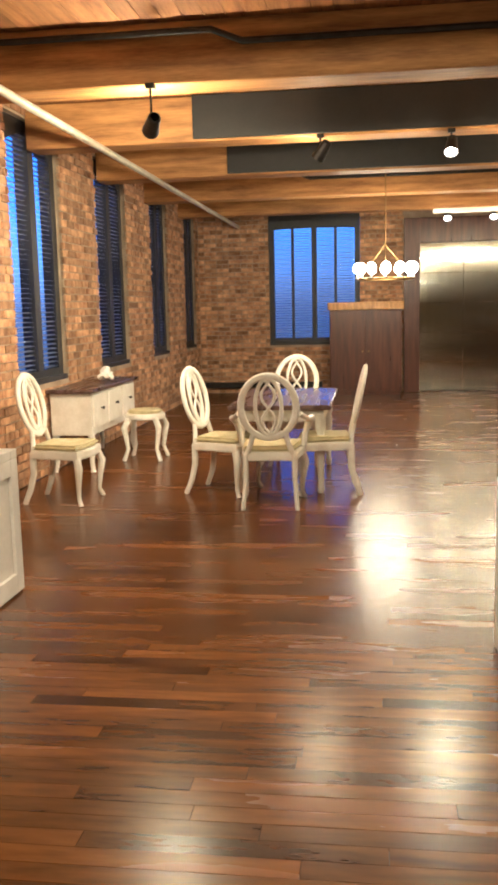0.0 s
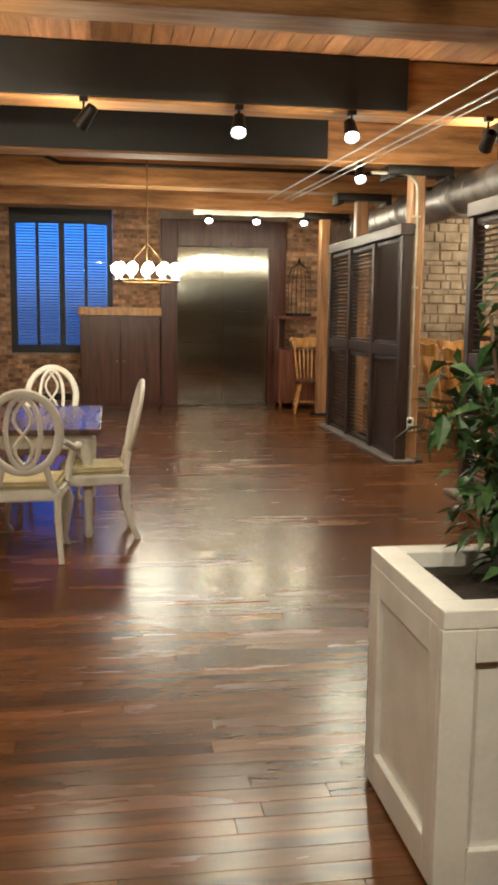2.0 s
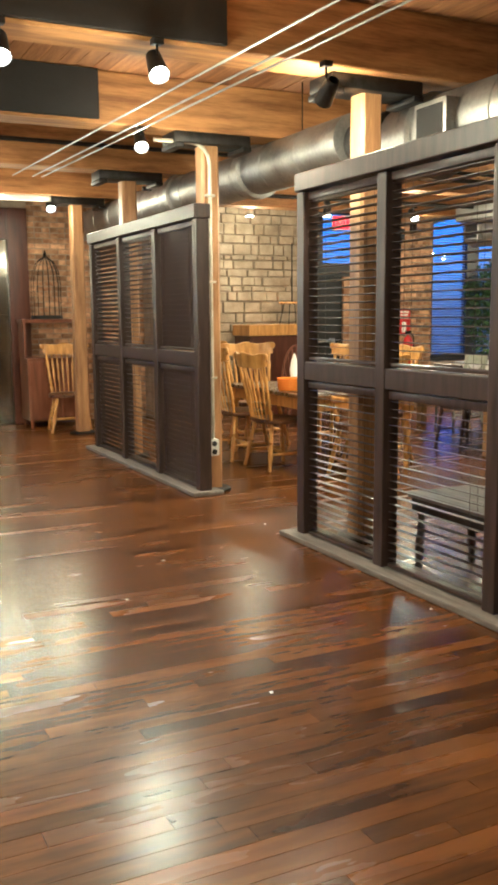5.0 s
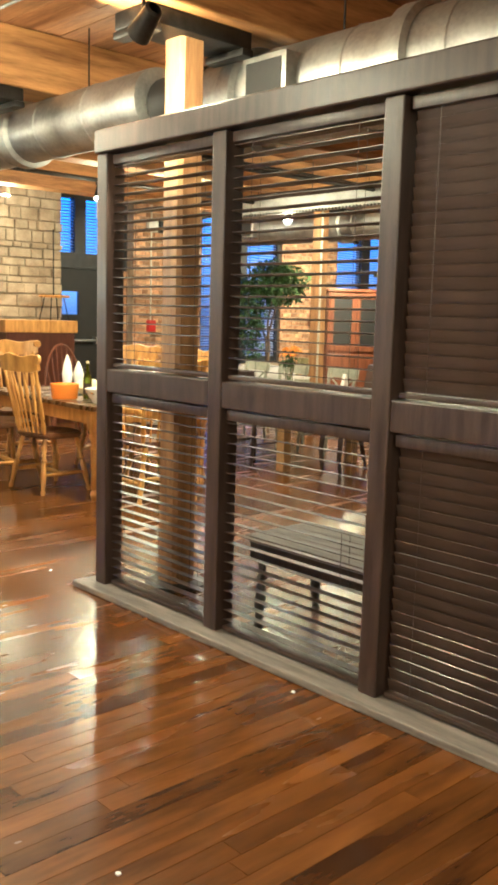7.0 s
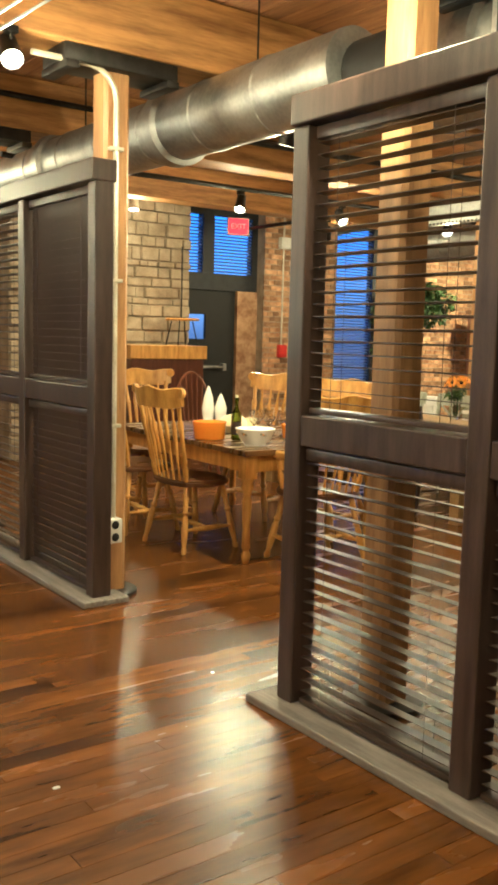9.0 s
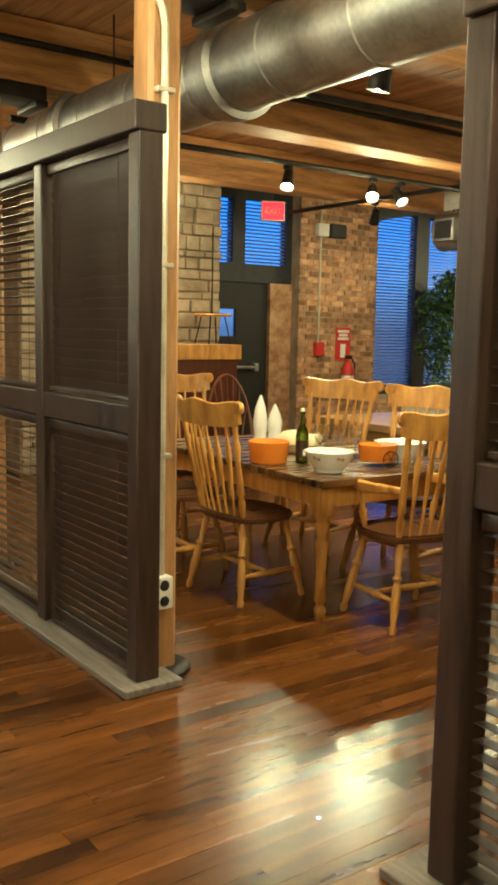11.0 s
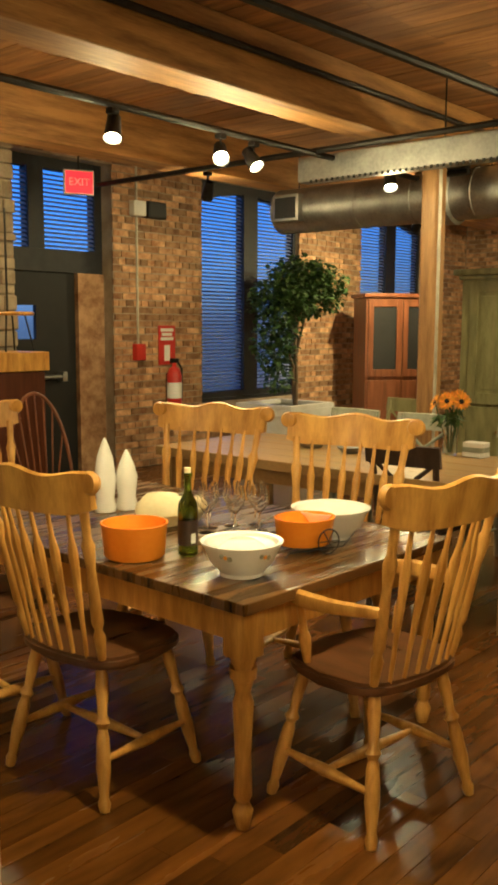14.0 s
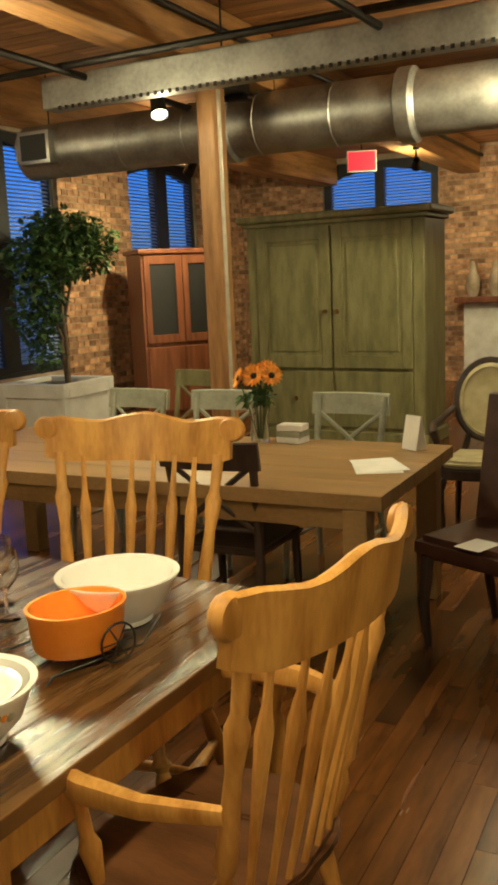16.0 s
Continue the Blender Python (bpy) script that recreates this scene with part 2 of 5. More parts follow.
def boxes_mesh(name, rows, material):
    """Many plain blocks in one mesh; rows: x0 y0 z0 x1 y1 z1."""
    a = np.array(rows, dtype=float)
    pick = np.array([[0, 1, 2], [3, 1, 2], [3, 4, 2], [0, 4, 2], [0, 1, 5], [3, 1, 5], [3, 4, 5], [0, 4, 5]])
    verts = a[:, pick].reshape(-1, 3)
    quad = np.array([[3, 2, 1, 0], [4, 5, 6, 7], [0, 1, 5, 4], [1, 2, 6, 5], [2, 3, 7, 6], [3, 0, 4, 7]])
    faces = (np.arange(len(a))[:, None, None] * 8 + quad[None]).reshape(-1, 4)
    me = bpy.data.meshes.new(name)
    me.from_pydata(verts.tolist(), [], faces.tolist())
    me.materials.append(material)
    return me


# ---- the large structure ----
X0, X1, Y0, Y1 = -3.06, 16.2, -3.0, 16.4
CEIL, BEAMZ, THICK = 3.36, 2.97, 0.20
LEFT_WINDOWS = [(7.85, 9.18), (10.35, 11.6), (12.85, 13.92), (15.15, 16.12)]
FAR_WINDOW = (-1.79, -0.19, 0.85, 3.11)
EAST_WINDOWS = [(9.63, 11.5, 0.66, 3.28), (12.97, 14.72, 0.76, 3.25)]
DOORWAY = (6.85, 8.27, 0.0, 3.25)
SILL, HEAD = 0.86, 3.24


def wall(name, axis, at, out, span, openings, label):
    """A wall along axis, its inner face at 'at', its body towards out (+1 or -1); openings: a, b, z0, z1."""
    bm = nb()
    def put(a, b, z0, z1):
        if b - a > 0.001 and z1 - z0 > 0.001:
            lo, hi = sorted((at, at + out * THICK))
            box(bm, *((a, lo, z0, b, hi, z1) if axis == "x" else (lo, a, z0, hi, b, z1)))
    cur = span[0]
    for a, b, z0, z1 in sorted(openings):
        put(cur, a, 0, CEIL)
        put(a, b, 0, z0)
        put(a, b, z1, CEIL)
        cur = b
    put(cur, span[1], 0, CEIL)
    return whole(name, bm, MORTAR, label, kind="structure", smooth=False)


left_open = [(a, b, SILL, HEAD) for a, b in LEFT_WINDOWS]
far_open = [FAR_WINDOW, *EAST_WINDOWS, DOORWAY]
wall_west = wall("wall_west", "y", X0, -1, (Y0 - THICK, Y1 + THICK), left_open, "old brick wall with tall shuttered windows")
wall_north = wall("wall_north", "x", Y1, 1, (X0, X1), far_open, "old brick wall with windows and exit door")
EASTWIN = (13.2, 15.0, 2.2, 3.28)
wall_east = wall("wall_east", "y", X1, 1, (Y0 - THICK, Y1 + THICK), [EASTWIN], "reddish brick end wall with a high window")
wall_south = wall("wall_south", "x", Y0, -1, (X0, X1), [], "plain brick wall behind the walk")
floor = whole("floor", box(nb(), X0, Y0, -0.2, X1, Y1, -0.012), SUBFLOOR, "glossy dark-stained hardwood plank floor", kind="structure", smooth=False)

bm = nb()
ceil_rows = []
x = X0
while x < X1:
    w = 0.135
    y = Y0
    while y < Y1:
        e = min(Y1, y + random.choice((2.13, 4.26)))
        ceil_rows.append((x + 0.002, y, CEIL - random.uniform(0, 0.004), min(X1, x + w) - 0.002, e - 0.002, CEIL + 0.05))
        y = e
    x += w
ceil_rows.append((X0 - THICK, Y0 - THICK, CEIL + 0.05, X1 + THICK, Y1 + THICK, CEIL + 0.12))
tagged(new("ceiling", boxes_mesh("ceiling", ceil_rows, BOARD)), "exposed pine plank ceiling", kind="structure")

BEAMS = [-2.1, 0.05, 2.15, 4.3, 6.45, 8.5, 10.6, 12.75, 14.9]
for y in BEAMS:
    bm = box(nb(), X0, y - 0.15, BEAMZ, X1, y + 0.15, CEIL - 0.006, 0.012)
    whole("ceiling_beam", bm, BEAM, "heavy rough-sawn timber ceiling beam", "beam", kind="structure", group="ceiling beams", smooth=False)


# ---- posts, screens, ducts ----
def timber_post(x, y, top=BEAMZ, cap=True):
    ob = thing("timber_post", "square chamfered honey-coloured timber post with iron cap", "post", "timber posts", pose(x, y, 0))
    h = 0.078
    c = 0.02
    out = [(h - c, -h), (h, -h + c), (h, h - c), (h - c, h), (-h + c, h), (-h, h - c), (-h, -h + c), (-h + c, -h)]
    part("shaft", slab(nb(), out, 0.0, top - 0.09), POSTWOOD, ob, smooth=False)
    if cap:
        bm = box(nb(), -0.34, -0.14, top - 0.09, 0.34, 0.14, top - 0.001, 0.01)
        for s in (-1, 1):
            box(bm, s * 0.30 - 0.04, -0.155, top - 0.13, s * 0.30 + 0.04, 0.155, top - 0.09, 0.008)
        part("iron_cap", bm, IRON, ob, "black cast-iron bolster")
    bm = lathe(nb(), [(0.17, 0), (0.17, 0.02), (0.15, 0.03)], n=16)
    part("base_ring", bm, IRON, ob)
    return ob


for px, py in ((3.03, 8.58), (2.81, 10.605), (2.84, 12.72), (2.98, 4.2), (8.58, 12.75), (8.58, 8.5), (8.58, 4.2), (2.9, 14.9)):
    timber_post(px, py)

# conduit and outlet on the post beside the passage
ob = thing("conduit_run", "painted metal conduit with a double outlet box, on a timber post", "conduit", m=pose(2.81, 10.642, 0.07))
pts = [(-0.02, -0.135, 0.36), (-0.02, -0.135, 2.66)] + [(-0.02 - 0.16 * (1 - math.cos(a)), -0.135, 2.66 + 0.16 * math.sin(a)) for a in (0.4, 0.8, 1.2, 1.57)] + [(-0.5, -0.135, 2.82)]
part("conduit", sweep(nb(), pts, 0.016), CONDUIT, ob)
bx = part("outlet_box", box(nb(), -0.075, -0.185, 0.25, 0.015, -0.118, 0.39, 0.008), WHITEPLASTIC, ob, "white outlet box")
for z in (0.285, 0.355):
    part("socket", lathe(nb(), [(0.024, 0), (0.02, 0.003)], (-0.03, -0.185, z), (0, -1, 0), 12), IRON, bx, "dark socket")
for z in (0.9, 1.7, 2.4):
    part("strap", box(nb(), -0.06, -0.152, z, 0.02, -0.116, z + 0.02, 0.003), CONDUIT, ob)


def screen(label, x, y0, y1, bays):
    """A louvred room screen from y0 down to y1; bays: (share tilt of the upper blind, tilt of the lower), in degrees."""
    ob = thing("louvred_screen", label, "room divider", "louvred screens", pose(x, y0, 0))
    L = y0 - y1
    n = len(bays)
    w = L / n
    part("floor_board", box(nb(), -0.14, -L - 0.06, 0.001, 0.14, 0.10, 0.035, 0.006), CURB, ob, "worn grey floor board", smooth=False)
    part("top_rail", box(nb(), -0.075, -L, 2.29, 0.075, 0.0, 2.405, 0.008), ESPRESSO, ob, smooth=False)
    for k in range(n + 1):
        y = -k * w
        lo, hi = (y - 0.09, y) if k == 0 else (y, y + 0.09) if k == n else (y - 0.045, y + 0.045)
        part("post", box(nb(), -0.055, lo, 0.035, 0.055, hi, 2.288, 0.006), ESPRESSO, ob, smooth=False)
    for k, (tu, tl) in enumerate(bays):
        hi, lo = -k * w - (0.09 if k == 0 else 0.045), -(k + 1) * w + (0.09 if k == n - 1 else 0.045)
        part("middle_rail", box(nb(), -0.05, lo + 0.001, 1.08, 0.05, hi - 0.001, 1.20, 0.006), ESPRESSO, ob, smooth=False)
        for z0, z1, tilt in ((1.205, 2.285, tu), (0.04, 1.075, tl)):
            bm = box(nb(), -0.03, lo + 0.015, z1 - 0.05, 0.03, hi - 0.015, z1 - 0.004, 0.004)
            blind = part("blind_head", bm, ESPRESSO, ob)
            part("bottom_bar", box(nb(), -0.028, lo + 0.02, z0 + 0.004, 0.028, hi - 0.02, z0 + 0.024, 0.003), SLAT, blind)
            sb = box(nb(), -0.025, lo + 0.02, -0.0016, 0.025, hi - 0.02, 0.0016)
            me = mesh_of("slat", sb, SLAT)
            cnt = int((z1 - z0 - 0.08) / 0.046) + 1
            for i in range(cnt):
                s = new("slat", me)
                s.parent = blind
                s.matrix_basis = pose(0, 0, z0 + 0.05 + i * 0.046, 0, tilt + random.uniform(-2, 2), 0)
            for yy in (lo + 0.14, hi - 0.14):
                for xx in (-0.026, 0.026):
                    part("cord", rod(nb(), (xx, yy, z0 + 0.01), (xx, yy, z1 - 0.03), 0.0015, n=4), SLAT, blind)
    return ob


screen("dark espresso wooden screen with open and closed slatted blinds", 2.70, 8.80, 4.97, [(5, 6), (6, 8), (74, 73), (72, 73)])
screen("dark espresso wooden screen with partly closed slatted blinds", 2.68, 13.45, 10.42, [(30, 60), (8, 12), (74, 73)])


def duct(label, x, z, r, y0, y1, grille=None, collars=()):
    ob = thing("ventilation_duct", label, "duct", "round ducts", pose(x, y0, z))
    L = y1 - y0
    prof = [(r, 0)]
    y = 0.0
    while y < L - 0.02:
        y = min(L, y + 0.6)
        prof += [(r, y - 0.012), (r + 0.006, y - 0.006), (r + 0.006, y - 0.001), (r, y)]
    part("pipe", lathe(nb(), prof, (0, 0, 0), (0, 1, 0), 28), GALV, ob)
    for c in collars:
        part("collar", lathe(nb(), [(r + 0.004, 0), (r + 0.035, 0.02), (r + 0.035, 0.12), (r + 0.004, 0.14)], (0, c - y0, 0), (0, 1, 0), 28, caps=False), GALV, ob)
    if grille:
        gy = grille - y0
        g = part("grille", box(nb(), -r - 0.07, gy - 0.16, -0.13, -r + 0.08, gy + 0.16, 0.13, 0.006), GALV, ob)
        part("grille_opening", box(nb(), -r - 0.074, gy - 0.13, -0.10, -r - 0.0705, gy + 0.13, 0.10), BLACK, g, "dark louvred opening")
    for yy in np.arange(0.8, L, 2.1):
        part("hanger", rod(nb(), (0, yy, r), (0, yy, CEIL - z - 0.002), 0.006, n=6), IRON, ob)
    return ob


duct("galvanised round ventilation duct with joint collars", 3.46, 2.77, 0.20, 9.35, 16.3, None, (10.9, 12.6, 14.2))
duct("wide galvanised duct with a square side grille", 3.60, 2.68, 0.25, 3.0, 8.9, 8.25, (8.55, 7.4, 5.5))
bm = lathe(nb(), [(0.17, 0), (0.17, 0.40)], (3.5, 8.92, 2.74), (0, 1, 0), 20)
whole("duct_damper", bm, BLACK, "black damper joining two duct sections", "duct")
duct("galvanised round duct with a square end grille", 9.30, 2.74, 0.22, 5.5, 14.9, 14.65, (7.5, 10.2, 11.5, 12.9))
ob = thing("trunking", "long pale metal trunking with a toothed lower edge", "trunking", m=pose(7.92, 5.7, 2.74))
part("housing", box(nb(), -0.07, 0, 0, 0.07, 7.9, 0.2, 0.01), GALV, ob, smooth=False)
bm = nb()
for k in range(150):
    box(bm, -0.076, k * 0.052, -0.012, -0.071, k * 0.052 + 0.022, 0.012)
tagged(part("toothed_edge", bm, IRON, ob, smooth=False), kind="stuff")
for yy in (1.0, 3.6, 6.6):
    part("hanger", rod(nb(), (0, yy, 0.2), (0, yy, CEIL - 2.742), 0.006, n=6), IRON, ob)

# black boards on the faces of two beams
for (a, b, y) in ((-1.53, 1.93, 8.5), (-1.56, 1.84, 10.6)):
    whole("black_board", box(nb(), a, y - 0.19, BEAMZ + 0.02, b, y - 0.153, CEIL - 0.008, 0.004), BLACK, "matt black board fixed to a ceiling beam", "panel", group="black boards", smooth=False)

# pipe along the window wall and black conduits on the beams
whole("wall_pipe", rod(nb(), (-2.32, Y0 + 0.02, 2.93), (-2.32, Y1 - 0.02, 2.93), 0.03, n=12), CONDUIT, "pale pipe along the wall above the windows", "pipe")
for y in (6.27, 4.12, 12.57):
    pts = [(X0 + 0.01, y, 3.28), (-1.0, y, 3.28), (-0.8, y, 3.20), (5.0, y, 3.20), (X1 - 0.01, y, 3.20)]
    whole("cable_pipe", sweep(nb(), pts, 0.022), IRON, "black conduit along a ceiling beam", "pipe", group="black conduits")
for a, b in (((3.2, 11.55, 2.9), (8.0, 11.3, 2.9)), ((3.2, 13.25, 2.9), (9.2, 13.25, 2.9)), ((7.55, 6.7, 2.92), (7.65, 16.3, 2.92))):
    whole("track_rail", rod(nb(), a, b, 0.024, n=8), IRON, "black lighting track below the beams", "track", group="tracks")
# tensioned cables of the low-voltage lights
for dx in (0.0, 0.19, 0.28):
    whole("light_cable", rod(nb(), (2.12 + dx, 2.0, 2.86), (1.64 + dx, 12.58, 2.86), 0.007, n=6), GALV, "bare tensioned lighting cable", "cable", group="lighting cables")


# ---- lamps ----
def lamp_head(at, target, power, hang, white=False):
    """A track spotlight at a place, aimed at a target, hung from height hang."""
    at = Vector(at)
    ob = thing("track_spotlight", "small lit black track spotlight" if not white else "small lit white track spotlight", "spotlight", "track spotlights", pose(*at))
    m = WHITEPLASTIC if white else IRON
    way = (Vector(target) - at).normalized()
    part("stem", rod(nb(), (0, 0, 0.02), (0, 0, hang - at.z), 0.008, n=6), m, ob)
    part("adapter", box(nb(), -0.03, -0.03, hang - at.z - 0.035, 0.03, 0.03, hang - at.z - 0.001, 0.004), m, ob)
    part("shade", lathe(nb(), [(0.03, -0.12), (0.042, -0.11), (0.05, -0.02), (0.058, 0.05), (0.054, 0.05), (0.045, 0.0), (0.0, -0.005)], (0, 0, 0), way, 14, caps=False), m, ob)
    part("bulb", lathe(nb(), [(0.03, 0.0), (0.045, 0.012), (0.047, 0.025), (0.03, 0.04), (0.004, 0.046)], (0, 0, 0), way, 14), BULB, ob, "lit bulb")
    if power:
        bulb_light(at + way * 0.07, way, power)


HANG = BEAMZ - 0.001
lamp_head((-0.42, 8.25, 2.81), (-1.9, 9.2, 0.9), 120, HANG)
lamp_head((0.67, 8.28, 2.81), (0.3, 6.2, 0), 65, HANG)
lamp_head((1.50, 8.28, 2.81), (1.4, 6.0, 0), 65, HANG)
lamp_head((2.18, 10.45, 2.84), (1.8, 8.0, 0), 70, HANG)
for x in (1.17, 1.86, 2.56):
    lamp_head((x, 14.80, 2.84), (x - 0.1, 12.0, 0.3), 45, BEAMZ - 0.069)
lamp_head((5.5, 15.2, 2.93), (5.3, 15.0, 0.8), 70, CEIL - 0.006, True)
lamp_head((3.9, 10.42, 2.69), (3.8, 10.9, 0.6), 130, HANG)
lamp_head((5.58, 13.25, 2.74), (4.8, 12.6, 0.8), 80, 2.88)
lamp_head((6.54, 13.25, 2.74), (5.0, 11.6, 0.9), 100, 2.88)
lamp_head((6.89, 13.25, 2.74), (6.8, 11.6, 0.7), 60, 2.88)
lamp_head((8.1, 12.87, 2.70), (7.6, 12.4, 1.5), 30, HANG)
lamp_head((11.3, 14.5, 2.75), (12.2, 16.3, 1.0), 230, CEIL - 0.006)
lamp_head((7.76, 10.45, 2.78), (6.4, 11.6, 0.7), 60, HANG)
# next three lamps are assumed, not seen, added to light armoire and end wall
lamp_head((8.6, 10.45, 2.78), (10.9, 12.0, 1.4), 260, HANG)
lamp_head((13.0, 12.6, 2.78), (16.1, 13.5, 1.6), 160, HANG)
lamp_head((14.6, 10.45, 2.78), (16.1, 11.6, 1.6), 130, HANG)
lamp_head((8.0, 14.75, 2.78), (8.9, 16.2, 0.8), 50, HANG)
lamp_head((2.55, 8.28, 2.78), (2.8, 10.5, 1.5), 110, HANG)
whole("lamp_bar", box(nb(), 0.95, 14.77, BEAMZ - 0.07, 2.75, 14.83, BEAMZ - 0.003, 0.006), WHITEPLASTIC, "white bar carrying three spotlights", "track", smooth=False)
whole("post_conduit", rod(nb(), (8.49, 12.64, 0.0), (8.49, 12.64, 2.85), 0.014, n=8), CONDUIT, "painted conduit running up a timber post", "conduit")
# unseen lamps added for brightness, assumed on the same lines: place, target, power
for p, t, power in (((0.2, 4.2, 2.84), (0.1, 3.0, 0), 40), ((-1.0, 2.05, 2.84), (-1.0, 7.4, 0.7), 150), ((0.9, 2.05, 2.84), (0.9, 3.7, 0.4), 90), ((0.1, 2.05, 2.84), (0.8, 3.6, 0.5), 45), ((-1.4, 6.25, 2.70), (-3.0, 9.8, 1.3), 240), ((5.4, 8.4, 2.84), (4.2, 9.8, 0.3), 10), ((4.8, 6.35, 2.84), (4.6, 7.4, 0), 10)):
    lamp_head(p, t, power, HANG)


# ---- windows ----
def window(name, axis, at, out, a, b, z0, z1, label, jamb=0.12, mw=0.07, rise=0.14, tilt=31, bars=0):
    """A sash window with dark frame and slatted blinds set into an opening."""
    ob = tagged(new(name), label, "window", kind="structure")
    if axis == "x":
        ob.matrix_basis = pose((a + b) / 2, at, 0) if out > 0 else pose((a + b) / 2, at, 0, 0, 0, 180)
    else:
        ob.matrix_basis = pose(at, (a + b) / 2, 0, 0, 0, 90 if out < 0 else -90)
    w = (b - a) / 2 - 0.003
    d0, d1 = 0.05, 0.17
    bm = box(nb(), -w, d0, z0, -w + jamb, d1, z1 - 0.002)
    box(bm, w - jamb, d0, z0, w, d1, z1 - 0.002)
    part("jamb", bm, FRAME, ob, smooth=False)
    n = 10
    arch = [(-w + jamb, z1 - 0.002), (-w + jamb, z1 - 0.24)] + [(-w + jamb + (2 * w - 2 * jamb) * i / n, z1 - 0.24 + rise * math.sin(math.pi * i / n)) for i in range(1, n)] + [(w - jamb, z1 - 0.24), (w - jamb, z1 - 0.002)]
    bm = nb()
    ring_join(bm, [[bm.verts.new((x, y, z)) for x, z in arch] for y in (d0, d1)])
    part("arched_head", bm, FRAME, ob, smooth=False)
    part("sill", box(nb(), -w, 0.005, z0, w, d0 - 0.002, z0 + 0.05, 0.006), FRAME, ob, smooth=False)
    part("bottom_rail", box(nb(), -w + jamb, d0, z0 + 0.002, w - jamb, d1, z0 + 0.12), FRAME, ob, smooth=False)
    part("mullion", box(nb(), -mw, d0 - 0.02, z0 + 0.12, mw, d1, z1 - 0.1), FRAME, ob, smooth=False)
    for s in (-1, 1):
        xa, xb = sorted((s * mw, s * (w - jamb)))
        pane = part("pane", box(nb(), xa, d1 - 0.03, z0 + 0.12, xb, d1 - 0.022, z1 - 0.1), GLASS, ob, smooth=False)
        pane.visible_shadow = False
        for q in range(bars):
            xm = xa + (xb - xa) * (q + 1) / (bars + 1)
            part("glazing_bar", box(nb(), xm - 0.025, d0 - 0.01, z0 + 0.12, xm + 0.025, d0 - 0.002, z1 - 0.1), FRAME, ob, smooth=False)
        bm = nb()
        z = z0 + 0.14
        c, s2 = 0.026 * math.cos(radians(tilt)), 0.026 * math.sin(radians(tilt))
        while z < z1 - 0.12:
            dz = random.uniform(-0.002, 0.002)
            v = [bm.verts.new(p) for p in ((xa + 0.01, d0 + 0.03 - c, z - s2 + dz), (xb - 0.01, d0 + 0.03 - c, z - s2 + dz), (xb - 0.01, d0 + 0.03 + c, z + s2), (xa + 0.01, d0 + 0.03 + c, z + s2))]
            bm.faces.new(v)
            z += 0.044
        ret = bmesh.ops.solidify(bm, geom=bm.faces[:], thickness=0.003)
        part("blind", bm, BLIND, ob, "slatted window blind", smooth=False)
    return ob


for k, (a, b) in enumerate(LEFT_WINDOWS):
    window("window_%d" % (k + 1), "y", X0, -1, a, b, SILL, HEAD, "tall dark-framed window with slatted blinds, dusk outside", tilt=8)
window("window_5", "x", Y1, 1, *FAR_WINDOW, "wide dark-framed window with slatted blinds, dusk outside", 0.09, 0.045, 0.02, bars=1)
for k, w in enumerate(EAST_WINDOWS):
    window("window_%d" % (k + 6), "x", Y1, 1, *w, "tall arched dark-framed window with slatted blinds", 0.06, 0.13, 0.14)
window("window_8", "y", X1, 1, *EASTWIN, "high window with slatted blinds in a brick wall")

# exit door with transom
ob = tagged(new("door_1"), "black exit door with a push bar below a blinded transom", "door", kind="structure")
ob.matrix_basis = pose(0, Y1, 0)
a, b = DOORWAY[0] + 0.003, DOORWAY[1] - 0.003
bm = box(nb(), a + 0.1, 0.20, 0.004, 7.13, 0.25, 2.119)
box(bm, 7.42, 0.20, 0.004, b - 0.35, 0.25, 2.119)
box(bm, 7.13, 0.20, 0.004, 7.42, 0.25, 1.44)
box(bm, 7.13, 0.20, 1.78, 7.42, 0.25, 2.119)
part("leaf", bm, BLACK, ob, smooth=False)
part("vision_pane", box(nb(), 7.13, 0.222, 1.44, 7.42, 0.228, 1.78), GLASS, ob, "small bright vision pane", smooth=False).visible_shadow = False
bm = box(nb(), a, 0.16, 0, a + 0.1, 0.28, 3.248)
box(bm, b - 0.1, 0.16, 2.12, b, 0.28, 3.248)
box(bm, a + 0.1, 0.16, 2.12, b - 0.1, 0.28, 2.35)
box(bm, a + 0.1, 0.16, 3.14, b - 0.1, 0.28, 3.248)
box(bm, a + 0.47, 0.15, 2.35, a + 0.66, 0.28, 3.14)
part("door_frame", bm, FRAME, ob, smooth=False)
part("side_panel", box(nb(), b - 0.35, 0.14, 0, b, 0.3, 2.119), BRICK_REST, ob, "brick-coloured side panel", smooth=False)
for xa, xb in ((a + 0.1, a + 0.47), (a + 0.66, b - 0.1)):
    bm = nb()
    z = 2.38
    while z < 3.12:
        v = [bm.verts.new(p) for p in ((xa, 0.17, z - 0.014), (xb, 0.17, z - 0.014), (xb, 0.21, z + 0.014), (xa, 0.21, z + 0.014))]
        bm.faces.new(v)
        z += 0.044
    bmesh.ops.solidify(bm, geom=bm.faces[:], thickness=0.003)
    part("transom_blind", bm, BLIND, ob, smooth=False)
    part("pane", box(nb(), xa, 0.25, 2.35, xb, 0.258, 3.14), GLASS, ob, smooth=False).visible_shadow = False
part("push_bar", rod(nb(), (a + 0.25, 0.13, 1.05), (b - 0.57, 0.13, 1.05), 0.022, n=10), GALV, ob, "steel push bar")
for xx in (a + 0.25, b - 0.57):
    part("bracket", box(nb(), xx - 0.03, 0.10, 1.0, xx + 0.03, 0.20, 1.1, 0.006), GALV, ob)

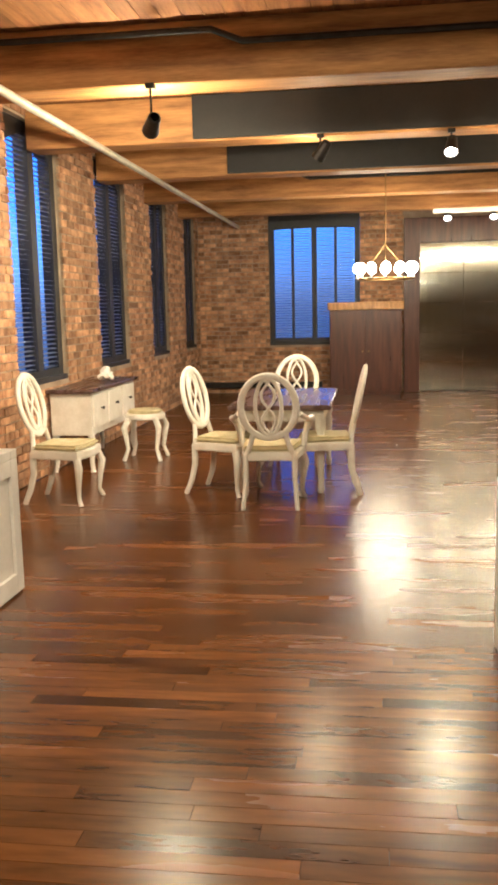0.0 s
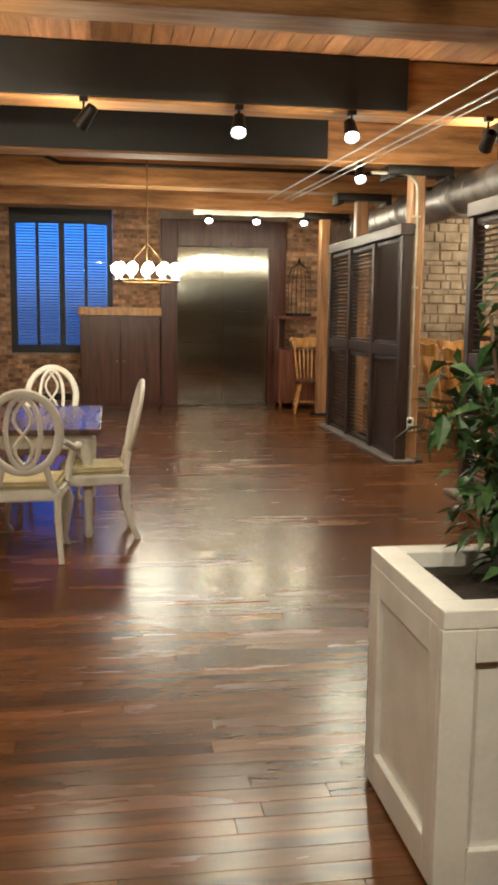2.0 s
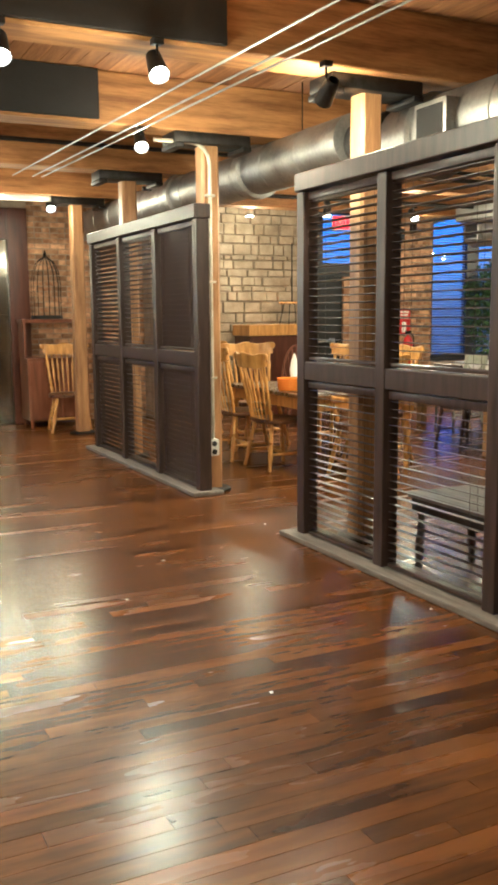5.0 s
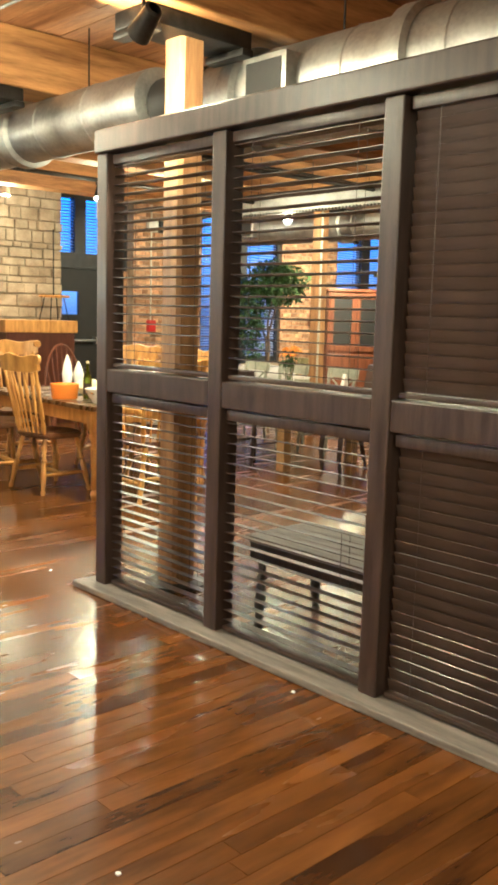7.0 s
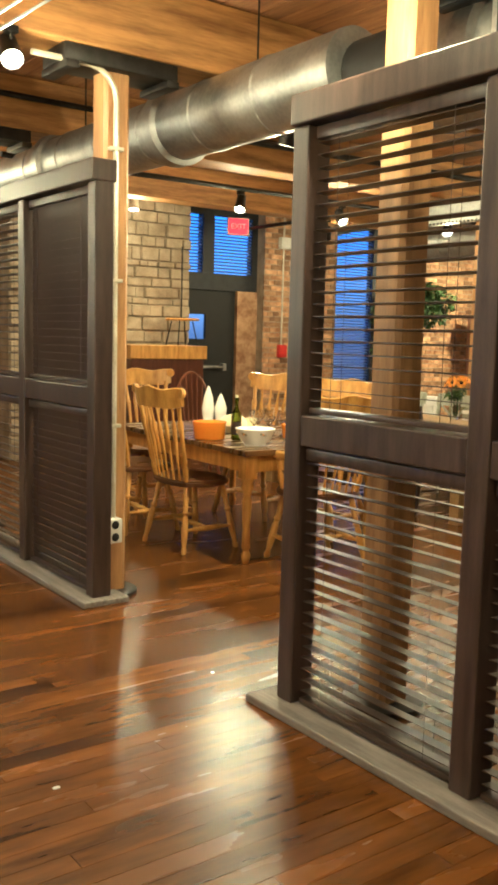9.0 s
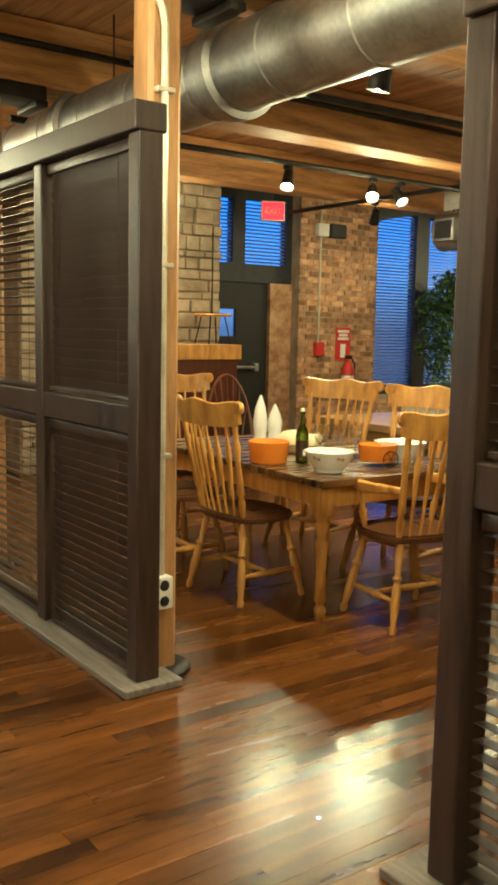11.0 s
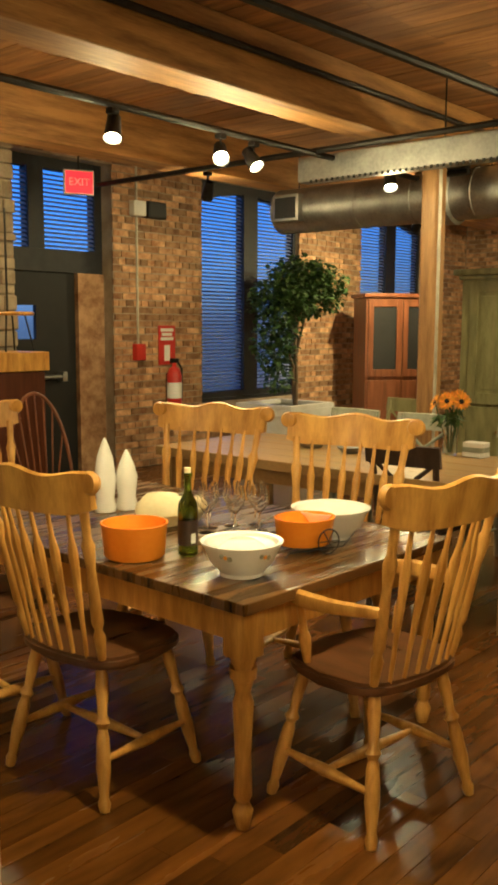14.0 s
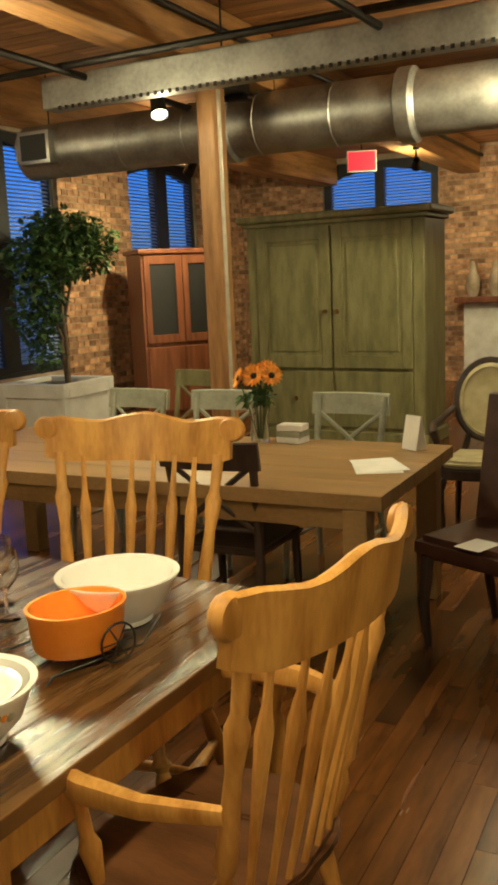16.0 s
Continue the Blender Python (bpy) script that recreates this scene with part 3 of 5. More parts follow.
# steel lift door
ob = tagged(new("door_2"), "brushed stainless steel panelled lift door in a brown frame", "door", kind="structure")
ob.matrix_basis = pose(0, Y1, 0)
bm = box(nb(), 0.57, -0.10, 0.0, 0.835, -0.002, 2.98, 0.004)
box(bm, 2.325, -0.10, 0.0, 2.60, -0.002, 2.98, 0.004)
box(bm, 0.835, -0.10, 2.56, 2.325, -0.002, 2.98, 0.004)
part("casing", bm, MAHOG, ob, "dark reddish-brown casing", smooth=False)
for i in range(5):
    for j in range(2):
        part("steel_panel", box(nb(), 0.837 + j * 0.744, -0.035, 0.01 + i * 0.51, 0.837 + j * 0.744 + 0.740, -0.004, 0.01 + i * 0.51 + 0.507, 0.002), STEEL, ob, smooth=False)


# ---- furniture ----
LEGTURN = ((0, 0.75), (0.06, 1.0), (0.1, 0.7), (0.3, 1.15), (0.5, 1.0), (0.56, 0.7), (0.6, 1.2), (0.64, 0.7), (0.85, 1.0), (1, 0.8))
SPINDLE = ((0, 0.8), (0.25, 0.95), (0.55, 1.6), (0.7, 1.9), (0.8, 1.0), (1, 0.7))


def arc_board(bm, width, depth, z0, z1, thick, bend, ears=0.0, n=14, lean=0.0):
    """A bent crest board across x, bowed towards -y by bend; its upper edge waves when ears is set."""
    rings = []
    for i in range(n + 1):
        s = -1 + 2 * i / n
        x, y = s * width / 2, depth - bend * (1 - s * s)
        top = z1 + ears * (0.5 * math.cos(s * math.pi * 2) - 0.35 * abs(s) ** 6)
        bot = z0 + ears * 0.9 * max(0, abs(s) - 0.8) / 0.2
        rings.append([bm.verts.new(p) for p in ((x, y - thick / 2, bot), (x, y + thick / 2, bot), (x, y + thick / 2 - lean, top - 0.006), (x, y - lean, top), (x, y - thick / 2 - lean, top - 0.006))])
    return ring_join(bm, rings)


def windsor(label, m, arms=False, group="wooden chairs round the table"):
    ob = thing("spindle_back_chair", label, "chair", group, m @ Matrix.Diagonal((1.1, 1, 1.03, 1)))
    seat = [(0.235 * math.copysign(abs(math.cos(a)) ** 0.6, math.cos(a)), 0.22 * math.copysign(abs(math.sin(a)) ** 0.6, math.sin(a))) for a in [2 * math.pi * i / 28 for i in range(28)]]
    part("seat", slab(nb(), seat, 0.425, 0.465, 0.012), PINEDARK, ob, "dark-stained saddle seat")
    for sx in (-1, 1):
        for sy in (-1, 1):
            part("leg", turned(nb(), (sx * 0.23, sy * 0.225, 0), (sx * 0.15, sy * 0.15, 0.43), 0.021, LEGTURN), PINE, ob)
        part("side_stretcher", turned(nb(), (sx * 0.205, -0.2, 0.15), (sx * 0.205, 0.2, 0.15), 0.013, ((0, 0.7), (0.5, 1.5), (1, 0.7))), PINE, ob)
        part("back_post", turned(nb(), (sx * 0.175, -0.17, 0.46), (sx * 0.225, -0.285, 0.965), 0.017, ((0, 0.8), (0.15, 1.2), (0.2, 0.7), (0.25, 1.2), (0.6, 0.85), (0.75, 1.3), (0.8, 0.8), (1, 0.9))), PINE, ob)
    part("cross_stretcher", turned(nb(), (-0.205, 0, 0.15), (0.205, 0, 0.15), 0.013, ((0, 0.7), (0.5, 1.5), (1, 0.7))), PINE, ob)
    for i in range(6):
        s = -1 + 2 * (i + 0.5) / 6
        part("spindle", turned(nb(), (s * 0.155, -0.185 - 0.02 * (1 - s * s), 0.46), (s * 0.19, -0.27 - 0.06 * (1 - s * s), 0.955), 0.0085, SPINDLE, 8), PINE, ob)
    crest = part("crest_rail", arc_board(nb(), 0.52, -0.275, 0.935, 1.065, 0.026, 0.07, 0.022, lean=0.02), PINE, ob)
    for sx in (-1, 1):
        part("ear", lathe(nb(), [(0.004, -0.018), (0.03, -0.014), (0.036, 0), (0.03, 0.014), (0.004, 0.018)], (sx * 0.262, -0.29, 1.035), (0, 1, 0), 14), PINE, crest)
        if arms:
            part("arm", sweep(nb(), [(sx * 0.21, -0.22, 0.69), (sx * 0.25, -0.08, 0.685), (sx * 0.255, 0.05, 0.68), (sx * 0.235, 0.14, 0.675)], [0.018, 0.024, 0.03, 0.026], flat=(1, 0.6)), PINE, ob)
            part("arm_post", turned(nb(), (sx * 0.2, 0.09, 0.46), (sx * 0.245, 0.08, 0.675), 0.016, ((0, 0.7), (0.4, 1.3), (0.5, 0.8), (1, 0.8))), PINE, ob)
    return ob


# dining table with the bowls
T = thing("dining_table", "farmhouse dining table with worn plank top and turned pine legs", "table", m=pose(4.445, 11.59, 0, 0, 0, -2))
for i in range(11):
    w = 1.92 / 11
    part("top_plank", box(nb(), -0.6, -0.96 + i * w + 0.001, 0.725, 0.6, -0.96 + (i + 1) * w - 0.001, 0.762 - random.uniform(0, 0.0015), 0.003), TABLETOP, T, smooth=False)
for s in (-1, 1):
    part("apron", box(nb(), s * 0.53 - 0.012, -0.86, 0.61, s * 0.53 + 0.012, 0.86, 0.724, 0.003), PINE, T, smooth=False)
    part("apron", box(nb(), -0.50, s * 0.89 - 0.012, 0.61, 0.50, s * 0.89 + 0.012, 0.724, 0.003), PINE, T, smooth=False)
    for t in (-1, 1):
        bm = lathe(nb(), [(0.02, 0), (0.026, 0.02), (0.034, 0.06), (0.02, 0.09), (0.03, 0.11), (0.026, 0.25), (0.034, 0.42), (0.024, 0.45), (0.044, 0.535), (0.042, 0.5), (0.024, 0.52), (0.04, 0.55), (0.043, 0.57)], (s * 0.53, t * 0.89, 0), n=16)
        box(bm, s * 0.53 - 0.046, t * 0.89 - 0.046, 0.57, s * 0.53 + 0.046, t * 0.89 + 0.046, 0.723, 0.005)
        part("leg", bm, PINE, T)

windsor("honey pine spindle-back armchair with dark seat at the table", pose(4.33, 10.53, 0, 0, 0, -8) @ Matrix.Diagonal((1, 1, 1.04, 1)), True)
side = windsor("honey pine spindle-back chair with dark-stained seat by the table", pose(3.87, 11.38, 0, 0, 0, -88) @ Matrix.Diagonal((1, 1, 1.04, 1)))
for x, y, r in ((3.83, 12.1, -93), (4.97, 11.22, 100), (4.97, 12.06, 104), (4.42, 12.85, 178), (4.1, 13.9, 150)):
    copy_thing(side, pose(x, y, 0, 0, 0, r) @ Matrix.Diagonal((1.1, 1, 1.03, 1)))

TZ = 0.764


def bowl(name, label, cat, x, y, r, h, mat, group="", stretch=1.0, foot=0.55):
    prof = [(r * foot, 0), (r * foot, 0.012), (r * 0.8, h * 0.4), (r * 0.96, h * 0.85), (r * 1.04, h * 0.97), (r * 1.04, h), (r * 0.93, h * 0.97), (r * 0.75, h * 0.4), (r * 0.45, 0.03)]
    ob = whole(name, lathe(nb(), prof, n=32), mat, label, cat, group=group)
    ob.matrix_basis = pose(x, y, TZ) @ Matrix.Diagonal((1, stretch, 1, 1))
    return ob


def pot(name, label, x, y, r, h, sx=1.0, turn=0, ears=True):
    ob = thing(name, label, "pot", "orange pots", pose(x, y, TZ, 0, 0, turn))
    prof = [(r * 0.85, 0), (r * 0.92, 0.01), (r, h * 0.9), (r * 1.03, h * 0.96), (r * 1.03, h), (r * 0.96, h), (r * 0.94, h * 0.9), (r * 0.86, 0.02)]
    body = part("body", lathe(nb(), prof, n=28), ORANGE, ob)
    body.scale = (sx, 1, 1)
    for s in (-1, 1) if ears else ():
        part("handle", sweep(nb(), [(s * r * sx * 1.0, -0.045, h * 0.8), (s * (r * sx + 0.03), -0.03, h * 0.82), (s * (r * sx + 0.03), 0.03, h * 0.82), (s * r * sx * 1.0, 0.045, h * 0.8)], 0.008), ORANGE, ob)
    return ob


pot("casserole_pot", "bright orange enamelled round pot on the dining table", 3.98, 11.32, 0.118, 0.125, ears=False)
P2 = pot("serving_dish", "orange enamelled dish in a black wire cart", 4.47, 10.93, 0.1, 0.10, 1.15, -20, False)
P2.location.z += 0.022
W = thing("wire_cart", "black wire serving cart with spoked wheels under an orange dish", "stand", m=pose(4.47, 10.93, TZ, 0, 0, -20))
for s in (-1, 1):
    c = Vector((0.03, s * 0.115, 0.048))
    part("wheel", sweep(nb(), [c + Vector((0.045 * math.cos(a), 0, 0.045 * math.sin(a))) for a in [2 * math.pi * i / 18 for i in range(18)]], 0.0028, True, 6), IRON, W)
    for i in range(3):
        a = math.pi * i / 3
        part("spoke", rod(nb(), c - Vector((0.043 * math.cos(a), 0, 0.043 * math.sin(a))), c + Vector((0.043 * math.cos(a), 0, 0.043 * math.sin(a))), 0.0018, n=5), IRON, W)
    part("rail", sweep(nb(), [(-0.15, s * 0.105, 0.005), (-0.13, s * 0.105, 0.02), (0.1, s * 0.105, 0.02), (0.16, s * 0.1, 0.07)], 0.003, n=6), IRON, W)
part("axle", rod(nb(), (0.03, -0.115, 0.018), (0.03, 0.115, 0.018), 0.003, n=6), IRON, W)
bowl("serving_bowl", "white porcelain bowl with a faint flower pattern", "bowl", 4.06, 10.88, 0.134, 0.115, PORCELAIN, "white bowls")
bowl("serving_bowl", "white porcelain salad bowl with ribbed sides", "bowl", 4.69, 10.97, 0.15, 0.12, PORCELAIN, "white bowls")
bowl("plate", "white porcelain plate lying inside the flowered bowl", "plate", 4.06, 10.88, 0.105, 0.018, PORCELAIN).location.z += 0.085
for x, y, r in ((4.40, 11.62, 0.11), (4.52, 11.60, 0.085)):
    bm = lathe(nb(), [(0.01, 0), (r * 0.7, 0.004), (r, r * 0.5), (r * 0.95, r * 0.8), (r * 0.6, r * 1.15), (0.01, r * 1.25)], (x, y, TZ), n=24)
    whole("squash", bm, WAX, "pale yellow round squash on the table", "squash", group="squashes")
flowered = bpy.data.objects["serving_bowl"]
for k in range(6):
    a = 2 * math.pi * k / 6 + 0.3
    for q, (da, dz, size, mat) in enumerate(((0, 0.083, 0.008, PETAL), (0.11, 0.08, 0.010, GREYGREEN), (-0.11, 0.086, 0.009, GREYGREEN))):
        ray = Vector((math.cos(a + da), math.sin(a + da), -0.25)).normalized()
        bm = lathe(nb(), [(0.001, -0.0015), (size, 0), (size * 0.6, 0.0015), (0.001, 0.002)], (0.129 * math.cos(a + da), 0.129 * math.sin(a + da), dz), ray, 7)
        part("painted_flower" if q == 0 else "painted_leaf", bm, mat, flowered, "small orange flower" if q == 0 else "small green leaf")
B = thing("wine_bottle", "dark green glass bottle with a paper label", "bottle", m=pose(4.12, 11.19, TZ))
part("glass_body", lathe(nb(), [(0.03, 0), (0.036, 0.006), (0.037, 0.16), (0.034, 0.19), (0.016, 0.225), (0.013, 0.24), (0.013, 0.285), (0.016, 0.287), (0.016, 0.3)], n=20), BOTTLE, B)
part("label", lathe(nb(), [(0.0375, 0.04), (0.0375, 0.13)], n=20, caps=False), ESPRESSO, B, "dark paper label")
part("label_patch", box(nb(), -0.022, -0.0385, 0.05, 0.0, -0.0365, 0.085), PAPER, B, "white patch of the label")
part("cork", lathe(nb(), [(0.012, 0.3), (0.012, 0.318)], n=12), WAX, B)
glass0 = None
for x, y in ((4.42, 11.38), (4.49, 11.43), (4.58, 11.39), (4.58, 11.24), (4.5, 11.3), (4.66, 11.33)):
    if glass0 is None:
        glass0 = whole("wine_glass", lathe(nb(), [(0.034, 0), (0.032, 0.003), (0.005, 0.008), (0.004, 0.07), (0.012, 0.08), (0.036, 0.11), (0.041, 0.14), (0.034, 0.185), (0.032, 0.185), (0.039, 0.14), (0.034, 0.112), (0.01, 0.084)], n=20), GLASS, "clear stemmed wine glass", "glass", group="wine glasses")
        glass0.matrix_basis = pose(x, y, TZ)
    else:
        copy_thing(glass0, pose(x, y, TZ))
for x, y, h in ((4.42, 12.0, 0.33), (4.52, 11.97, 0.27)):
    bm = lathe(nb(), [(0.045, 0), (0.05, 0.02), (0.04, 0.06), (0.045, 0.1), (0.05, 0.15), (0.035, h * 0.75), (0.012, h * 0.95), (0.003, h)], (x, y, TZ), n=18)
    whole("candle", bm, PORCELAIN, "white tapering candle on the dining table", "candle", group="white candles")


# ---- white oval-back set ----
def oval_chair(label, m, arms=False, wood=None, cush=None, splat=True, group="white oval-back chairs"):
    wood, cush = wood or WHITEWOOD, cush or CUSHION
    ob = thing("oval_back_chair", label, "chair", group, m)
    seat = [(-0.2, -0.2), (0.2, -0.2), (0.25, 0.22), (0.12, 0.25), (-0.12, 0.25), (-0.25, 0.22)]
    part("seat_frame", slab(nb(), seat, 0.37, 0.44, 0.01), wood, ob)
    part("cushion", slab(nb(), [(x * 0.93, y * 0.93) for x, y in seat], 0.44, 0.485, 0.018), cush, ob, "cream upholstered seat pad")
    for sx in (-1, 1):
        part("front_leg", sweep(nb(), [(sx * 0.215, 0.2, 0.38), (sx * 0.24, 0.225, 0.3), (sx * 0.225, 0.21, 0.16), (sx * 0.215, 0.205, 0.06), (sx * 0.235, 0.23, 0.0)], [0.032, 0.034, 0.022, 0.017, 0.021]), wood, ob)
        part("back_leg", sweep(nb(), [(sx * 0.18, -0.19, 0.42), (sx * 0.18, -0.19, 0.25), (sx * 0.19, -0.22, 0.12), (sx * 0.2, -0.27, 0.0)], [0.026, 0.026, 0.023, 0.02], flat=(0.8, 1.1)), wood, ob)
        part("back_upright", sweep(nb(), [(sx * 0.17, -0.19, 0.42), (sx * 0.14, -0.2, 0.5), (sx * 0.12, -0.215, 0.58)], 0.02), wood, ob)
        if arms:
            part("arm", sweep(nb(), [(sx * 0.22, -0.24, 0.74), (sx * 0.28, -0.1, 0.68), (sx * 0.3, 0.06, 0.67), (sx * 0.28, 0.14, 0.64), (sx * 0.25, 0.13, 0.55), (sx * 0.235, 0.12, 0.44)], [0.018, 0.02, 0.026, 0.028, 0.022, 0.024]), wood, ob)
    tilt = 0.22
    def pt(a, rx, rz):
        z = 0.79 + rz * math.sin(a)
        return (rx * math.cos(a), -0.21 - tilt * (z - 0.55), z)
    ang = [2 * math.pi * i / 32 for i in range(32)]
    part("oval_back_frame", sweep(nb(), [pt(a, 0.2, 0.24) for a in ang], 0.026, True, 8, (1, 0.7)), wood, ob)
    if splat:
        part("inner_ring", sweep(nb(), [pt(a, 0.095, 0.22) for a in ang], 0.015, True, 6), wood, ob)
        for s in (-1, 1):
            part("lattice_bar", sweep(nb(), [(0.05 * s * math.sin(k * 2.2), -0.21 - tilt * (z - 0.55), z) for k, z in [(i / 10 * 3, 0.59 + 0.4 * i / 10) for i in range(11)]], 0.011, n=6), wood, ob)
    else:
        bm = nb()
        rings = [[bm.verts.new(Vector(pt(a, 0.185 * f, 0.23 * f)) + Vector((0, d, 0))) for a in ang] for f, d in ((1, -0.02), (0.9, -0.035), (0.9, 0.03), (1, 0.015))]
        part("back_pad", ring_join(bm, rings), cush, ob, "cream upholstered oval back")
    return ob


oval_chair("antique white oval-back armchair with lattice splat, back to the room", pose(-0.77, 7.24, 0, 0, 0, 2) @ Matrix.Diagonal((1.04, 1, 1, 1)), True)
oval_chair("antique white oval-back chair with cream seat, angled beside the table", pose(-1.22, 7.70, 0, 0, 0, -106))
oval_chair("antique white oval-back chair with cream seat, pulled out beside the table", pose(-0.36, 7.74, 0, 0, 0, 93))
oval_chair("antique white oval-back chair with lattice splat, at the far table end", pose(-0.74, 9.08, 0, 0, 0, 180))
oval_chair("antique white oval-back chair with cream seat, beside the white console", pose(-2.48, 7.30, 0, 0, 0, -95))

T = thing("dining_table", "dark-topped dining table with antique white base", "table", m=pose(-0.74, 8.26, 0))
part("tabletop", box(nb(), -0.42, -0.72, 0.70, 0.42, 0.82, 0.74, 0.008), DARKTOP, T, "dark plum-brown polished top", smooth=False)
part("apron", box(nb(), -0.36, -0.64, 0.60, 0.36, 0.74, 0.699, 0.004), WHITEWOOD, T, smooth=False)
for sx in (-1, 1):
    for y in (-0.62, 0.72):
        part("leg", lathe(nb(), [(0.022, 0), (0.03, 0.03), (0.026, 0.1), (0.032, 0.3), (0.04, 0.45), (0.03, 0.5), (0.042, 0.53), (0.042, 0.66)], (sx * 0.33, y, 0), n=14), WHITEWOOD, T)

C = thing("console_table", "antique white console with drawers and a dark wooden top", "console", m=pose(-2.82, 9.28, 0))
part("body", box(nb(), -0.2, -0.78, 0.36, 0.2, 0.78, 0.765, 0.006), WHITEWOOD, C, smooth=False)
part("top", box(nb(), -0.225, -0.83, 0.766, 0.235, 0.83, 0.80, 0.008), DARKTOP, C, "dark wooden top", smooth=False)
for i in range(3):
    d = part("drawer", box(nb(), 0.2005, -0.74 + i * 0.5, 0.42, 0.216, -0.74 + i * 0.5 + 0.47, 0.74, 0.005), WHITEWOOD, C, smooth=False)
    part("knob", lathe(nb(), [(0.008, 0), (0.008, 0.015), (0.018, 0.022), (0.012, 0.034)], (0.216, -0.505 + i * 0.5, 0.6), (1, 0, 0), 10), IRON, d, "dark knob")
for sx in (-1, 1):
    for sy in (-1, 1):
        part("leg", sweep(nb(), [(sx * 0.17, sy * 0.73, 0.37), (sx * 0.19, sy * 0.76, 0.25), (sx * 0.17, sy * 0.73, 0.1), (sx * 0.19, sy * 0.76, 0.0)], [0.035, 0.034, 0.022, 0.026]), WHITEWOOD, C)
bm = nb()
for i in range(14):
    a = i * 2.4
    r = 0.02 + 0.006 * i
    lathe(bm, [(0.004, -0.03), (0.03, -0.01), (0.035, 0.01), (0.004, 0.035)], (0.05 * math.cos(a) * (i / 14 + 0.3), 0.05 * math.sin(a) * (i / 14 + 0.3), 0.04 + 0.09 * (1 - i / 14)), (math.cos(a), math.sin(a), 0.5), 8)
whole("ornament", bm, PORCELAIN, "white shell-like ornament on the console", "ornament").matrix_basis = pose(-2.72, 9.35, 0.806)
S = thing("stool", "antique white stool with curved legs beside the console", "stool", m=pose(-2.32, 9.35, 0))
part("seat", slab(nb(), [(0.2 * math.cos(a) * 1.05, 0.2 * math.sin(a)) for a in [2 * math.pi * i / 20 for i in range(20)]], 0.42, 0.48, 0.012), WHITEWOOD, S)
part("seat_pad", slab(nb(), [(0.18 * math.cos(a), 0.18 * math.sin(a)) for a in [2 * math.pi * i / 20 for i in range(20)]], 0.48, 0.515, 0.014), CUSHION, S)
for sx in (-1, 1):
    for sy in (-1, 1):
        part("leg", sweep(nb(), [(sx * 0.14, sy * 0.13, 0.43), (sx * 0.18, sy * 0.17, 0.34), (sx * 0.15, sy * 0.15, 0.12), (sx * 0.19, sy * 0.18, 0.0)], [0.03, 0.032, 0.02, 0.024]), WHITEWOOD, S)


# ---- planters and plants ----
def planter(label, x, y, w, h, turn=0):
    ob = thing("planter_box", label, "planter", "white planters", pose(x, y, 0, 0, 0, turn))
    r = w / 2
    bm = box(nb(), -r + 0.02, -r + 0.02, 0.0, r - 0.02, r - 0.02, h - 0.12)
    part("body", bm, PLANTER, ob, smooth=False)
    bm = nb()
    for q in range(4):
        m = pose(0, 0, 0, 0, 0, 90 * q)
        pts = [((-r, -r, h - 0.05), (r - 0.0855, -r + 0.085, h)), ((-r, -r, 0.012), (-r + 0.09, -r + 0.022, h - 0.0505)), ((r - 0.09, -r, 0.012), (r - 0.0225, -r + 0.022, h - 0.0505)), ((-r + 0.0905, -r, 0.012), (r - 0.0905, -r + 0.022, 0.12)), ((-r + 0.0905, -r, h - 0.14), (r - 0.0905, -r + 0.022, h - 0.0505))]
        for (a, b) in pts:
            one = box(nb(), *a, *b, 0.004)
            me = bpy.data.meshes.new("tmp")
            one.transform(m)
            one.to_mesh(me)
            one.free()
            part_bm = nb()
            part_bm.from_mesh(me)
            part("rail", part_bm, PLANTER, ob, smooth=False)
            bpy.data.meshes.remove(me)
    part("soil", box(nb(), -r + 0.086, -r + 0.086, h - 0.118, r - 0.086, r - 0.086, h - 0.07, 0.01), SOIL, ob, "dark potting soil", smooth=False)
    return ob


def leafy(bm, rng, centre, spread, count, size, droop=0.4, narrow=0.28):
    for _ in range(count):
        d = Vector((rng.gauss(0, 1), rng.gauss(0, 1), rng.gauss(0, 1)))
        d = d.normalized() * (rng.random() ** 0.45)
        p = Vector(centre) + Vector((d.x * spread[0], d.y * spread[1], d.z * spread[2]))
        way = Vector((rng.gauss(0, 1), rng.gauss(0, 1), rng.gauss(-droop, 0.5))).normalized()
        side = way.cross(Vector((rng.gauss(0, 0.3), rng.gauss(0, 0.3), 1))).normalized()
        up = side.cross(way)
        L = size * rng.uniform(0.7, 1.25)
        w = L * narrow
        v = [bm.verts.new(q) for q in (p, p + way * L * 0.4 + side * w + up * 0.1 * L, p + way * L - up * 0.1 * L, p + way * L * 0.4 - side * w + up * 0.1 * L, p + way * L * 0.45 + up * 0.03 * L)]
        for i, j in ((0, 1), (1, 2), (2, 3), (3, 0)):
            bm.faces.new((v[i], v[j], v[4]))


def plant(label, x, y, z, stems, clumps, count, size, seed, narrow=0.28):
    rng = random.Random(seed)
    ob = thing("potted_tree", label, "plant", "potted plants", pose(x, y, z))
    for pts, r in stems:
        part("stem", sweep(nb(), pts, [r * (1 - 0.6 * i / (len(pts) - 1)) for i in range(len(pts))]), BARK, ob)
    bm = nb()
    for c, s in clumps:
        leafy(bm, rng, c, s, int(count * s[0] * s[1] * s[2] / 0.03), size, narrow=narrow)
    part("crown", bm, LEAF, ob, smooth=False)


